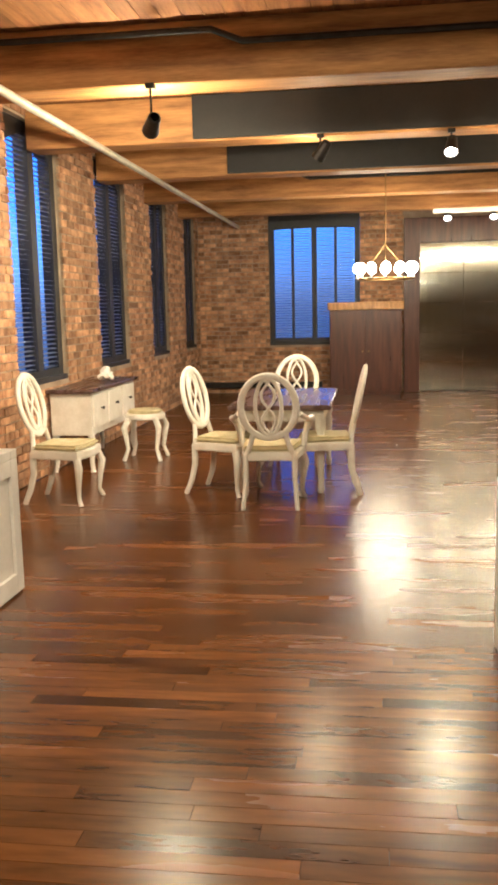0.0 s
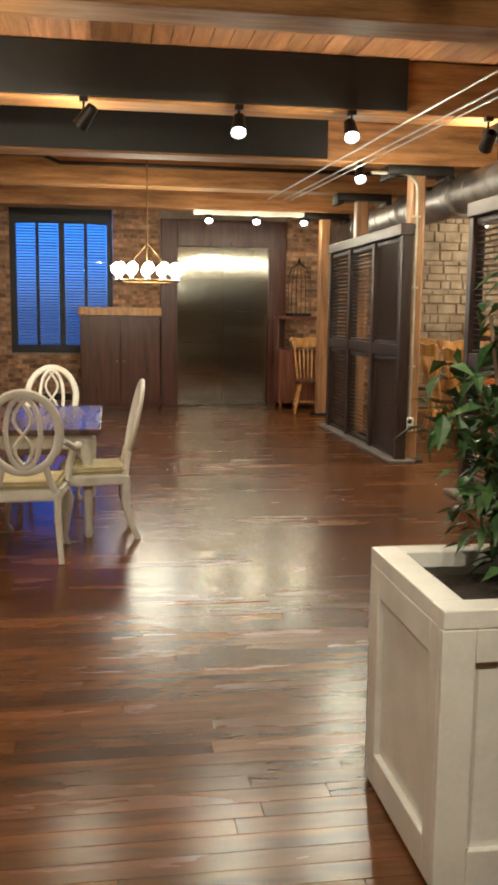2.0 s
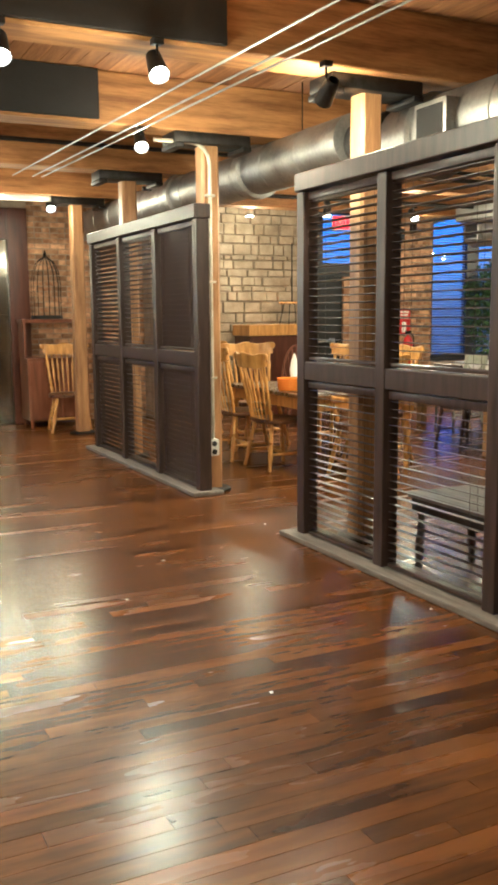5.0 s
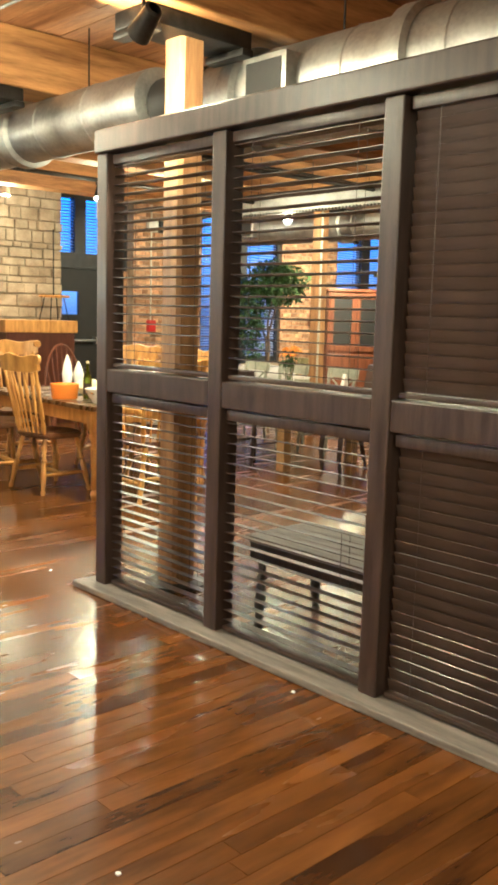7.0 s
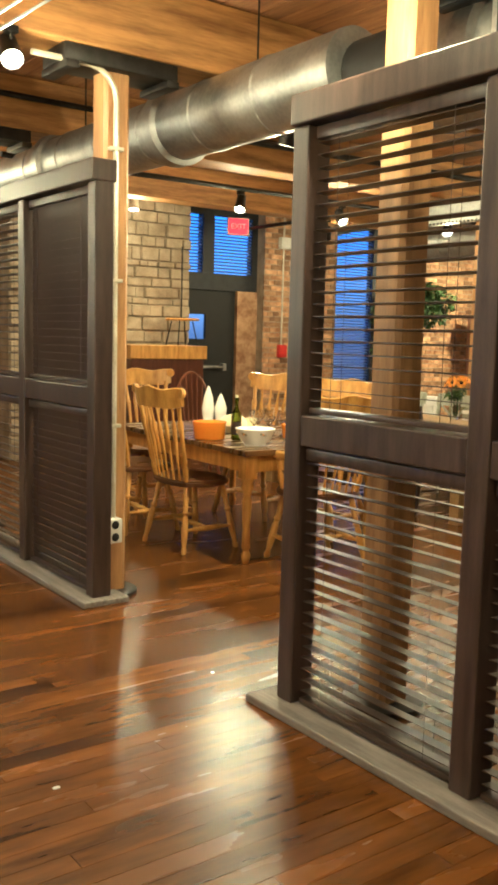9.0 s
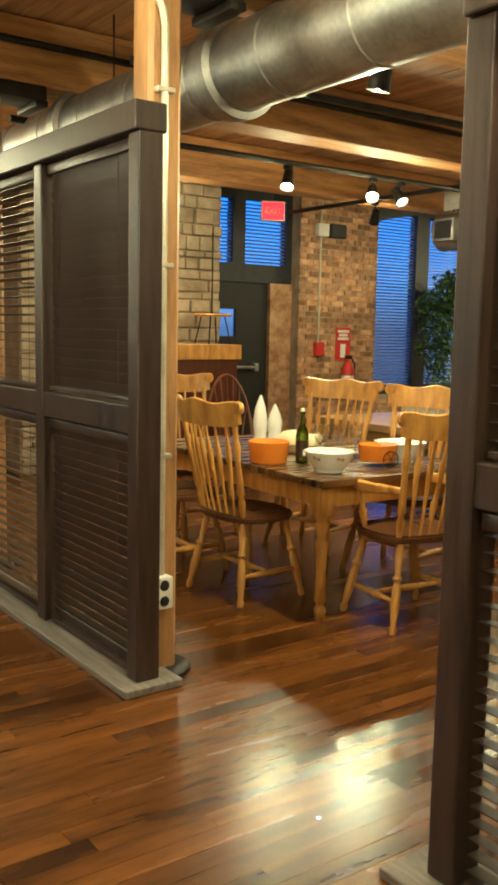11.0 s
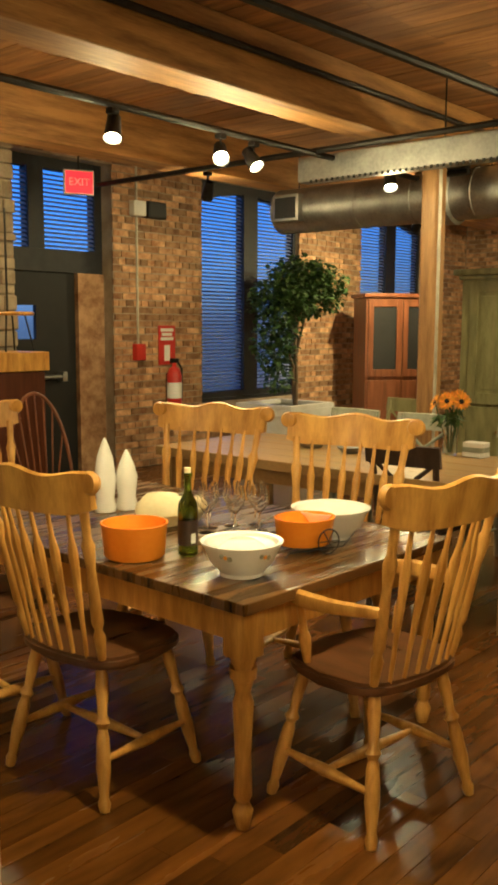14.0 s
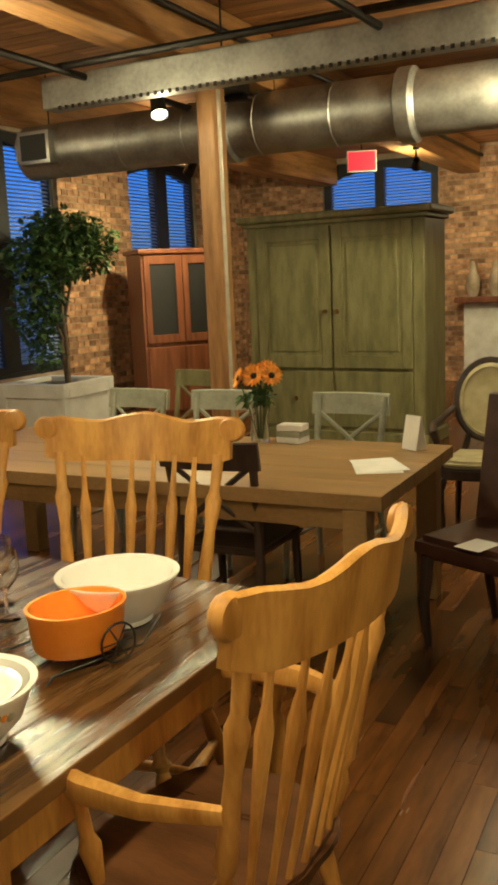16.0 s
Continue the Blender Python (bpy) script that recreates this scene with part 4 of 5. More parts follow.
planter("white panelled square planter box with dark soil", 0.865, 4.02, 0.63, 0.77)
planter("white panelled planter box beside the window wall", -2.235, 4.655, 0.63, 0.80)
planter("white panelled planter box below the windows", 10.4, 15.73, 0.85, 0.66, 0)
plant("leafy green potted plant with pointed leaves in a white planter", 0.88, 4.06, 0.695,
      [([(0, 0, 0), (0.02, 0.02, 0.5), (0.0, 0.05, 1.1), (0.04, 0.0, 1.5)], 0.02), ([(0.06, 0.05, 0), (0.1, 0.1, 0.45), (0.16, 0.06, 0.9), (0.2, 0.02, 1.3)], 0.016), ([(0.02, -0.06, 0), (-0.06, -0.08, 0.4), (-0.1, -0.02, 0.8)], 0.013)],
      [((0.26, 0.05, 1.2), (0.24, 0.26, 0.3)), ((0.14, 0.0, 0.8), (0.26, 0.26, 0.28)), ((0.1, 0.05, 0.3), (0.24, 0.24, 0.3)), ((-0.02, 0.02, 0.55), (0.26, 0.22, 0.2)), ((0.05, 0.0, 0.25), (0.2, 0.2, 0.2))], 420, 0.105, 3, 0.19)
plant("green ficus tree with bare trunk in a white planter", 10.5, 15.65, 0.585,
      [([(0, 0, 0), (0.05, 0.03, 0.4), (-0.02, 0.0, 0.8), (0.1, 0, 1.3)], 0.03), ([(0.04, 0.04, 0), (0.0, 0.05, 0.45), (0.12, 0.02, 0.9), (0.3, 0, 1.4)], 0.025), ([(-0.02, 0.02, 0.5), (-0.2, 0, 0.8), (-0.35, 0, 1.1)], 0.018)],
      [((0.35, 0, 1.45), (0.45, 0.4, 0.36)), ((-0.25, 0, 1.3), (0.45, 0.4, 0.32)), ((-0.4, 0, 0.85), (0.26, 0.3, 0.4)), ((0.05, 0.05, 1.6), (0.4, 0.35, 0.25)), ((-0.35, 0, 0.4), (0.16, 0.2, 0.25))], 620, 0.085, 5, 0.34)


# ---- far end of the long room ----
K = thing("low_cabinet", "dark mahogany cabinet with a lighter wooden top", "cabinet", m=pose(-0.09, 16.02, 0))
part("body", box(nb(), -0.61, -0.22, 0.06, 0.61, 0.3, 1.45, 0.006), MAHOG, K, smooth=False)
part("plinth", box(nb(), -0.58, -0.19, 0, 0.58, 0.28, 0.06), MAHOG, K, smooth=False)
part("top", box(nb(), -0.64, -0.25, 1.451, 0.64, 0.31, 1.58, 0.008), PINE, K, "light wooden top", smooth=False)
for s in (-1, 1):
    d = part("door", box(nb(), *sorted((s * 0.01, s * 0.58))[:1], -0.236, 0.1, sorted((s * 0.01, s * 0.58))[1], -0.2205, 1.42, 0.005), MAHOG, K, smooth=False)
    part("knob", lathe(nb(), [(0.007, 0), (0.014, 0.02), (0.008, 0.03)], (s * 0.05, -0.236, 0.75), (0, -1, 0), 10), BRASS, d)
bm = box(nb(), X0 + 0.02, Y1 - 0.12, 0.10, -0.86, Y1 - 0.03, 0.2, 0.008)
whole("baseboard", bm, IRON, "black heating pipe cover along the wall foot", "baseboard", kind="structure", smooth=False)

H = thing("chandelier", "lit ring chandelier with candle bulbs on a chain", "chandelier", m=pose(0.19, 12.4, 0))
ringpts = [(0.36 * math.cos(a), 0.36 * math.sin(a), 1.86) for a in [2 * math.pi * i / 28 for i in range(28)]]
part("ring", sweep(nb(), ringpts, 0.016, True, 8), BRASS, H)
part("chain", rod(nb(), (0, 0, 2.3), (0, 0, CEIL - 0.03), 0.008, n=6), BRASS, H)
part("ceiling_rose", lathe(nb(), [(0.06, CEIL - 0.03), (0.06, CEIL - 0.006)], n=16), BRASS, H)
for i in range(4):
    a = math.pi / 2 * i
    part("stay", rod(nb(), (0.36 * math.cos(a), 0.36 * math.sin(a), 1.86), (0, 0, 2.3), 0.006, n=6), BRASS, H)
for i in range(12):
    a = 2 * math.pi * i / 12
    x, y = 0.36 * math.cos(a), 0.36 * math.sin(a)
    c = part("candle", lathe(nb(), [(0.026, 0), (0.03, 0.01), (0.014, 0.015), (0.014, 0.06)], (x, y, 1.87), n=10), WHITEPLASTIC, H)
    part("bulb", lathe(nb(), [(0.014, 0), (0.05, 0.03), (0.062, 0.07), (0.05, 0.11), (0.02, 0.135), (0.003, 0.14)], (x, y, 1.93), n=12), CHANDBULB, c, "lit flame bulb")
data = bpy.data.lights.new("chandelier_light", "POINT")
data.energy, data.color, data.shadow_soft_size = 50, WARM, 0.36
new("chandelier_light", data).matrix_world = pose(0.19, 12.4, 2.02)

# sideboard with a birdcage beside the lift
D = thing("sideboard", "reddish wooden sideboard with a raised shelf", "sideboard", m=pose(2.82, 15.9, 0))
part("body", box(nb(), -0.42, -0.2, 0.1, 0.42, 0.3, 0.95, 0.006), CHERRY, D, smooth=False)
part("upper_shelf", box(nb(), -0.44, -0.05, 1.42, 0.44, 0.3, 1.47, 0.006), CHERRY, D, smooth=False)
for s in (-1, 1):
    part("shelf_side", box(nb(), s * 0.41 - 0.015, -0.04, 0.951, s * 0.41 + 0.015, 0.3, 1.419, 0.004), CHERRY, D, smooth=False)
    part("door", box(nb(), min(s * 0.02, s * 0.4), -0.215, 0.14, max(s * 0.02, s * 0.4), -0.2005, 0.9, 0.005), CHERRY, D, smooth=False)
    for y in (-0.17, 0.27):
        part("foot", lathe(nb(), [(0.022, 0), (0.03, 0.1)], (s * 0.38, y, 0), n=10), CHERRY, D)
Bc = thing("birdcage", "domed wire birdcage on the sideboard", "birdcage", m=pose(2.76, 16.0, 1.472) @ Matrix.Diagonal((1.25, 1.1, 1.6, 1)))
part("tray", lathe(nb(), [(0.17, 0), (0.17, 0.03)], n=20), IRON, Bc)
for i in range(16):
    a = 2 * math.pi * i / 16
    part("wire", sweep(nb(), [(0.16 * math.cos(a) * f, 0.16 * math.sin(a) * f, z) for f, z in ((1, 0.03), (1, 0.3), (0.9, 0.4), (0.6, 0.48), (0.05, 0.53))], 0.003, n=5), IRON, Bc)
part("finial", lathe(nb(), [(0.004, 0.52), (0.02, 0.54), (0.004, 0.58)], n=8), IRON, Bc)
copy_thing(side, pose(2.82, 15.25, 0, 0, 0, 172))


# ---- second table and what stands round it ----
T = thing("dining_table", "long pale oak dining table with thick plank top", "table", m=pose(6.64, 12.1, 0))
for i in range(5):
    w = 1.1 / 5
    part("top_plank", box(nb(), -0.55 + i * w + 0.001, -1.35, 0.70, -0.55 + (i + 1) * w - 0.001, 1.35, 0.762 - random.uniform(0, 0.001), 0.003), OAK, T, smooth=False)
for s in (-1, 1):
    part("apron", box(nb(), s * 0.5 - 0.014, -1.2, 0.61, s * 0.5 + 0.014, 1.2, 0.699, 0.003), OAK, T, smooth=False)
    for t in (-1, 1):
        part("leg", box(nb(), s * 0.5 - 0.05, t * 1.24 - 0.05, 0, s * 0.5 + 0.05, t * 1.24 + 0.05, 0.699, 0.006), OAK, T, smooth=False)


def cross_chair(label, m, mat, group):
    ob = thing("cross_back_chair", label, "chair", group, m)
    part("seat", slab(nb(), [(-0.19, -0.2), (0.19, -0.2), (0.22, 0.2), (0.1, 0.22), (-0.1, 0.22), (-0.22, 0.2)], 0.44, 0.475, 0.01), mat, ob)
    for s in (-1, 1):
        part("front_leg", sweep(nb(), [(s * 0.19, 0.18, 0.44), (s * 0.2, 0.2, 0.0)], [0.022, 0.015]), mat, ob)
        part("back_leg", sweep(nb(), [(s * 0.2, -0.26, 0.0), (s * 0.185, -0.2, 0.4), (s * 0.185, -0.21, 0.6), (s * 0.2, -0.28, 0.93)], [0.018, 0.021, 0.02, 0.018]), mat, ob)
        part("cross_bar", sweep(nb(), [(-s * 0.17, -0.215, 0.56), (0, -0.25, 0.7), (s * 0.18, -0.265, 0.84)], 0.013, n=6, flat=(1, 0.6)), mat, ob)
        part("side_stretcher", rod(nb(), (s * 0.19, -0.22, 0.2), (s * 0.19, 0.18, 0.2), 0.01), mat, ob)
    part("lower_rail", rod(nb(), (-0.185, -0.21, 0.56), (0.185, -0.21, 0.56), 0.012), mat, ob)
    part("crest_rail", arc_board(nb(), 0.46, -0.265, 0.83, 0.95, 0.022, 0.035, lean=0.02), mat, ob)
    return ob


G = "painted chairs at the long table"
cc = cross_chair("grey-green painted cross-back chair at the oak table", pose(7.34, 11.44, 0, 0, 0, 88), GREYGREEN, G)
for x, y, r in ((7.37, 12.22, 93), (7.36, 12.87, 86)):
    copy_thing(cc, pose(x, y, 0, 0, 0, r))
cross_chair("dark green painted cross-back chair beside a timber post", pose(8.48, 13.1, 0, 0, 0, 80), SAGE, G)
dk = cross_chair("dark brown cross-back chair at the oak table", pose(6.36, 11.5, 0, 0, 0, -88), ESPRESSO, "dark chairs at the long table")

A = thing("leather_chair", "brown leather dining chair with a white tag on its seat", "chair", m=pose(6.62, 10.42, 0, 0, 0, 66))
part("seat", slab(nb(), [(-0.24, -0.22), (0.24, -0.22), (0.25, 0.24), (-0.25, 0.24)], 0.40, 0.5, 0.025), LEATHER, A)
bm = arc_board(nb(), 0.48, -0.2, 0.46, 1.05, 0.07, 0.03, lean=0.1)
part("backrest", bm, LEATHER, A)
for s in (-1, 1):
    part("front_leg", sweep(nb(), [(s * 0.21, 0.2, 0.41), (s * 0.22, 0.22, 0.2), (s * 0.21, 0.2, 0.0)], [0.028, 0.024, 0.016]), ESPRESSO, A)
    part("back_leg", sweep(nb(), [(s * 0.2, -0.19, 0.41), (s * 0.2, -0.22, 0.2), (s * 0.21, -0.28, 0.0)], [0.026, 0.022, 0.016]), ESPRESSO, A)
part("paper_tag", box(nb(), -0.1, 0.12, 0.502, 0.02, 0.27, 0.504), PAPER, A, "white paper tag", smooth=False)
oval_chair("dark wooden oval-back armchair with cream upholstered back", pose(8.35, 10.85, 0, 0, 0, 95), True, ESPRESSO, CUSHION, False, "oval upholstered chairs")

V = thing("flower_vase", "clear glass vase of orange and yellow sunflowers", "vase", m=pose(7.05, 11.72, 0.764))
part("glass_vase", lathe(nb(), [(0.045, 0), (0.05, 0.01), (0.042, 0.1), (0.06, 0.2), (0.057, 0.2), (0.039, 0.1), (0.044, 0.015)], n=20), GLASS, V)
rng = random.Random(4)
for i in range(9):
    a, r = i * 2.4, 0.03 + 0.012 * i
    tip = Vector((r * math.cos(a), r * math.sin(a), 0.33 + 0.02 * (i % 3)))
    st = part("stalk", sweep(nb(), [(0.01 * math.cos(a), 0.01 * math.sin(a), 0.02), tip * 0.6, tip], 0.004, n=5), LEAF, V)
    bm = nb()
    way = Vector((math.cos(a) * 0.8 - 0.6, math.sin(a) * 0.8, 0.5)).normalized()
    u = way.orthogonal().normalized()
    w = way.cross(u)
    for ring, L in ((0, 0.062), (1, 0.048)):
        for k in range(16):
            b = 2 * math.pi * (k + 0.5 * ring) / 16
            d = u * math.cos(b) + w * math.sin(b)
            t2 = way.cross(d)
            p = tip + way * 0.004 * ring
            vs = [bm.verts.new(q) for q in (p + d * 0.012, p + d * L * 0.55 + t2 * 0.011, p + d * L + way * 0.012, p + d * L * 0.55 - t2 * 0.011)]
            bm.faces.new(vs)
    part("petals", bm, PETAL, st, "orange petals", smooth=False)
    part("flower_heart", lathe(nb(), [(0.018, 0), (0.016, 0.008), (0.004, 0.013)], tip, way, 10), SOIL, st, "dark brown flower heart")
bm = nb()
leafy(bm, rng, (0, 0, 0.24), (0.08, 0.08, 0.07), 60, 0.07)
part("leaves", bm, LEAF, V, smooth=False)
bm = nb()
ring_join(bm, [[bm.verts.new(p) for p in ((x, -0.035, 0), (x, 0.035, 0), (x, 0.004, 0.16), (x, -0.004, 0.16))] for x in (-0.05, 0.05)])
whole("table_card", bm, PAPER, "white folded table card", "card", smooth=False).matrix_basis = pose(7.04, 10.9, 0.764, 0, 0, 60)
for k in range(2):
    whole("paper_sheet", box(nb(), -0.14, -0.1, 0, 0.14, 0.1, 0.0015), PAPER, "loose white paper on the oak table", "paper", group="papers", smooth=False).matrix_basis = pose(6.6 + 0.03 * k, 10.94, 0.7632 + 0.002 * k, 0, 0, 25 + 9 * k)
for k in range(3):
    whole("book", box(nb(), -0.07, -0.05, 0, 0.07, 0.05, 0.03, 0.003), (PAPER, GREYGREEN, PAPER)[k], "pale bound book in a small stack", "book", group="book stack", smooth=False).matrix_basis = pose(7.08, 11.55, 0.7635 + 0.0315 * k, 0, 0, 80 + 6 * k)
for x, y, r in ((6.75, 12.6, 0.11), (6.7, 12.25, 0.09)):
    bm = lathe(nb(), [(r * 0.6, 0), (r, r * 0.4), (r * 0.95, r * 0.5), (r * 0.5, r * 0.1)], (x, y, 0.764), n=22)
    whole("bowl", bm, GALV, "dull grey metal bowl on the oak table", "bowl", group="metal bowls")

# armoire
R = thing("armoire", "large sage-green painted armoire with two panelled doors", "armoire", m=pose(11.0, 12.84, 0, 0, 0, -2) @ Matrix.Diagonal((1, 1, 1.02, 1)))
part("body", box(nb(), 0.0, -0.90, 0.08, 0.62, 0.90, 2.05, 0.006), SAGE, R, smooth=False)
part("plinth", box(nb(), -0.03, -0.93, 0, 0.64, 0.93, 0.12, 0.01), SAGE, R, smooth=False)
part("cornice", box(nb(), -0.035, -0.935, 2.051, 0.64, 0.935, 2.09, 0.008), SAGE, R, smooth=False)
part("cornice_top", box(nb(), -0.085, -0.985, 2.091, 0.66, 0.985, 2.16, 0.02), SAGE, R, smooth=False)
for s in (-1, 1):
    part("pilaster", box(nb(), -0.02, s * 0.845 - 0.05, 0.13, -0.001, s * 0.845 + 0.05, 2.045, 0.006), SAGE, R, smooth=False)
    lo, hi = sorted((s * 0.012, s * 0.79))
    d = part("door", box(nb(), -0.024, lo, 0.72, -0.001, hi, 2.03, 0.004), SAGE, R, smooth=False)
    for b in ((lo, 0.72, lo + 0.1, 2.03), (hi - 0.1, 0.72, hi, 2.03), (lo + 0.1, 0.72, hi - 0.1, 0.84), (lo + 0.1, 1.91, hi - 0.1, 2.03)):
        part("door_rail", box(nb(), -0.042, b[0], b[1], -0.0245, b[2], b[3], 0.006), SAGE, d, smooth=False)
    part("raised_panel", box(nb(), -0.036, lo + 0.135, 0.875, -0.0245, hi - 0.135, 1.875, 0.01), SAGE, d, smooth=False)
    part("knob", lathe(nb(), [(0.01, 0), (0.01, 0.02), (0.024, 0.03), (0.018, 0.046)], (-0.042, s * 0.06, 1.25), (-1, 0, 0), 12), BRASS, d, "dark brass knob")
    dr = part("drawer", box(nb(), -0.028, lo, 0.16, -0.001, hi, 0.69, 0.008), SAGE, R, smooth=False)
    part("knob", lathe(nb(), [(0.01, 0), (0.01, 0.02), (0.022, 0.03), (0.016, 0.044)], (-0.028, s * 0.4, 0.43), (-1, 0, 0), 12), BRASS, dr)

Q = thing("china_cabinet", "cherry wood cabinet with glazed upper doors", "cabinet", m=pose(12.25, 15.25, 0, 0, 0, -38) @ Matrix.Diagonal((1, 1, 0.965, 1)))
part("body", box(nb(), -0.5, -0.02, 0.0, 0.5, 0.5, 2.02, 0.006), CHERRY, Q, smooth=False)
part("cornice", box(nb(), -0.54, -0.08, 2.021, 0.54, 0.52, 2.08, 0.015), CHERRY, Q, smooth=False)
for s in (-1, 1):
    lo, hi = sorted((s * 0.01, s * 0.47))
    d = part("glass_door", box(nb(), lo, -0.03, 0.98, hi, -0.0205, 1.98), BLACK, Q, "dark glazed door", smooth=False)
    for b in ((lo, 0.95, lo + 0.07, 2.0), (hi - 0.07, 0.95, hi, 2.0), (lo + 0.07, 0.95, hi - 0.07, 1.05), (lo + 0.07, 1.9, hi - 0.07, 2.0)):
        part("door_rail", box(nb(), b[0], -0.05, b[1], b[2], -0.031, b[3], 0.004), CHERRY, d, smooth=False)
    part("lower_door", box(nb(), lo, -0.045, 0.1, hi, -0.0205, 0.9, 0.01), CHERRY, Q, smooth=False)

# bench behind the screen
N = thing("bench", "black bench with a worn grey plank seat behind the screen", "bench", m=pose(3.08, 6.99, 0))
for i in range(3):
    part("seat_plank", box(nb(), -0.22 + i * 0.15, -0.85, 0.43, -0.22 + i * 0.15 + 0.146, 0.85, 0.46, 0.004), CURB, N, smooth=False)
part("seat_rail", box(nb(), -0.215, -0.82, 0.35, -0.19, 0.82, 0.429, 0.004), ESPRESSO, N, smooth=False)
part("seat_rail", box(nb(), 0.19, -0.82, 0.35, 0.215, 0.82, 0.429, 0.004), ESPRESSO, N, smooth=False)
for sx in (-1, 1):
    for y in (-0.76, 0.76):
        part("leg", turned(nb(), (sx * 0.2, y, 0), (sx * 0.18, y, 0.43), 0.024, LEGTURN), ESPRESSO, N)
for i in range(2):
    copy_thing(dk, pose(4.55, 6.2 + i * 0.8, 0, 0, 0, 100 + 15 * i))

# ---- wall things by the exit ----
S = thing("exit_sign", "lit red exit sign hanging below the beams", "sign", m=pose(7.48, 15.95, 0.075, 0, 0, -25))
part("housing", box(nb(), -0.145, -0.02, 2.74, 0.145, 0.03, 2.97, 0.006), WHITEPLASTIC, S, smooth=False)
part("lit_face", box(nb(), -0.13, -0.024, 2.755, 0.13, -0.0205, 2.955), EXITRED, S, "glowing red face", smooth=False)
part("rod", rod(nb(), (0, 0, 2.97), (0, 0, CEIL - 0.082), 0.008, n=6), IRON, S)


def words(text, size, mat, parent, m, name="lettering"):
    cu = bpy.data.curves.new(name, "FONT")
    cu.body, cu.size, cu.align_x, cu.align_y, cu.extrude = text, size, "CENTER", "CENTER", 0.001
    tmp = new(name, cu)
    me = bpy.data.meshes.new_from_object(tmp.evaluated_get(bpy.context.evaluated_depsgraph_get()))
    bpy.data.objects.remove(tmp)
    me.materials.clear()
    me.materials.append(mat)
    ob = new(name, me)
    ob.parent, ob.matrix_basis = parent, m
    return ob


words("EXIT", 0.1, PAPER, S, pose(0, -0.026, 2.855, 90))
S2 = thing("exit_sign", "lit red exit sign hung in the far bay", "sign", m=pose(13.2, 13.3, 0.1, 0, 0, -65))
part("housing", box(nb(), -0.17, -0.02, 2.68, 0.17, 0.03, 2.92, 0.006), WHITEPLASTIC, S2, smooth=False)
part("lit_face", box(nb(), -0.155, -0.024, 2.695, 0.155, -0.0205, 2.905), EXITRED, S2, "glowing red face", smooth=False)
part("rod", rod(nb(), (0, 0, 2.92), (0, 0, CEIL - 0.108), 0.008, n=6), IRON, S2)
S = thing("fire_sign", "red and white fire extinguisher sign on brick", "sign", m=pose(9.04, Y1 - 0.024, -0.06))
part("plate", box(nb(), -0.13, -0.004, 1.2, 0.13, 0.004, 1.64, 0.002), REDPAINT, S, smooth=False)
for z, w in ((1.59, 0.10), (1.54, 0.08), (1.49, 0.10)):
    part("text_bar", box(nb(), -w, -0.0062, z - 0.018, w, -0.0042, z + 0.018), PAPER, S, smooth=False)
part("symbol", box(nb(), -0.045, -0.0062, 1.24, 0.045, -0.0042, 1.42, 0.0005), PAPER, S, smooth=False)
F = thing("fire_extinguisher", "red fire extinguisher hung on the brick wall", "extinguisher", m=pose(9.06, Y1 - 0.12, 0.64))
part("cylinder", lathe(nb(), [(0.07, 0), (0.085, 0.02), (0.085, 0.38), (0.06, 0.45), (0.025, 0.48), (0.025, 0.52)], n=18), REDPAINT, F)
part("label", lathe(nb(), [(0.0865, 0.12), (0.0865, 0.3)], n=18, caps=False), PAPER, F, "white label")
part("valve", box(nb(), -0.05, -0.02, 0.52, 0.06, 0.02, 0.57, 0.006), IRON, F)
part("hose", sweep(nb(), [(0.05, 0, 0.54), (0.12, 0, 0.45), (0.11, -0.01, 0.2), (0.095, -0.02, 0.08)], 0.012), IRON, F)
part("bracket", box(nb(), -0.03, 0.08, 0.2, 0.03, 0.10, 0.4), IRON, F)
E2 = thing("alarm_pull", "red fire alarm box with conduit and black emergency lamp", "alarm", m=pose(8.59, Y1, 0))
part("box", box(nb(), -0.07, -0.09, 1.2, 0.07, -0.019, 1.38, 0.008), REDPAINT, E2, smooth=False)
part("conduit", rod(nb(), (0, -0.035, 1.38), (0, -0.035, 3.3), 0.013, n=8), CONDUIT, E2)
part("junction_box", box(nb(), -0.09, -0.1, 2.75, 0.09, -0.019, 2.91, 0.008), WHITEPLASTIC, E2, smooth=False)
part("emergency_lamp", box(nb(), 0.11, -0.12, 2.74, 0.38, -0.019, 2.92, 0.02), BLACK, E2, "black emergency lamp", smooth=False)

# stone pier beside the exit
rows = []
rng = random.Random(8)
z = 0.0
while z < CEIL - 0.05:
    h = min(rng.uniform(0.07, 0.18), CEIL - 0.012 - z)
    x = 4.3
    while x < 6.68:
        w = min(rng.uniform(0.12, 0.38), 6.7 - x)
        rows.append((x + 0.008, 15.9 - rng.uniform(0.0, 0.05), z + 0.008, x + w - 0.008, 16.0, z + h - 0.006))
        x += w
    z += h
pier = whole("wall_pier", box(nb(), 4.3, 15.92, 0, 6.7, Y1 - 0.03, CEIL - 0.008), MORTAR, "rough rubble stone pier", kind="structure", smooth=False)
for r in rows:
    ob = new("stone", mesh_of("stone", box(nb(), *r, 0.012), STONE))
    ob.parent = pier
H = thing("side_cabinet", "small dark cabinet with a pale wooden top before a stone pier", "cabinet", m=pose(6.0, 15.45, 0))
part("body", box(nb(), -0.5, -0.22, 0, 0.5, 0.3, 1.2, 0.006), MAHOG, H, smooth=False)
part("top", box(nb(), -0.53, -0.25, 1.201, 0.53, 0.31, 1.36, 0.008), PINE, H, "pale wooden top", smooth=False)
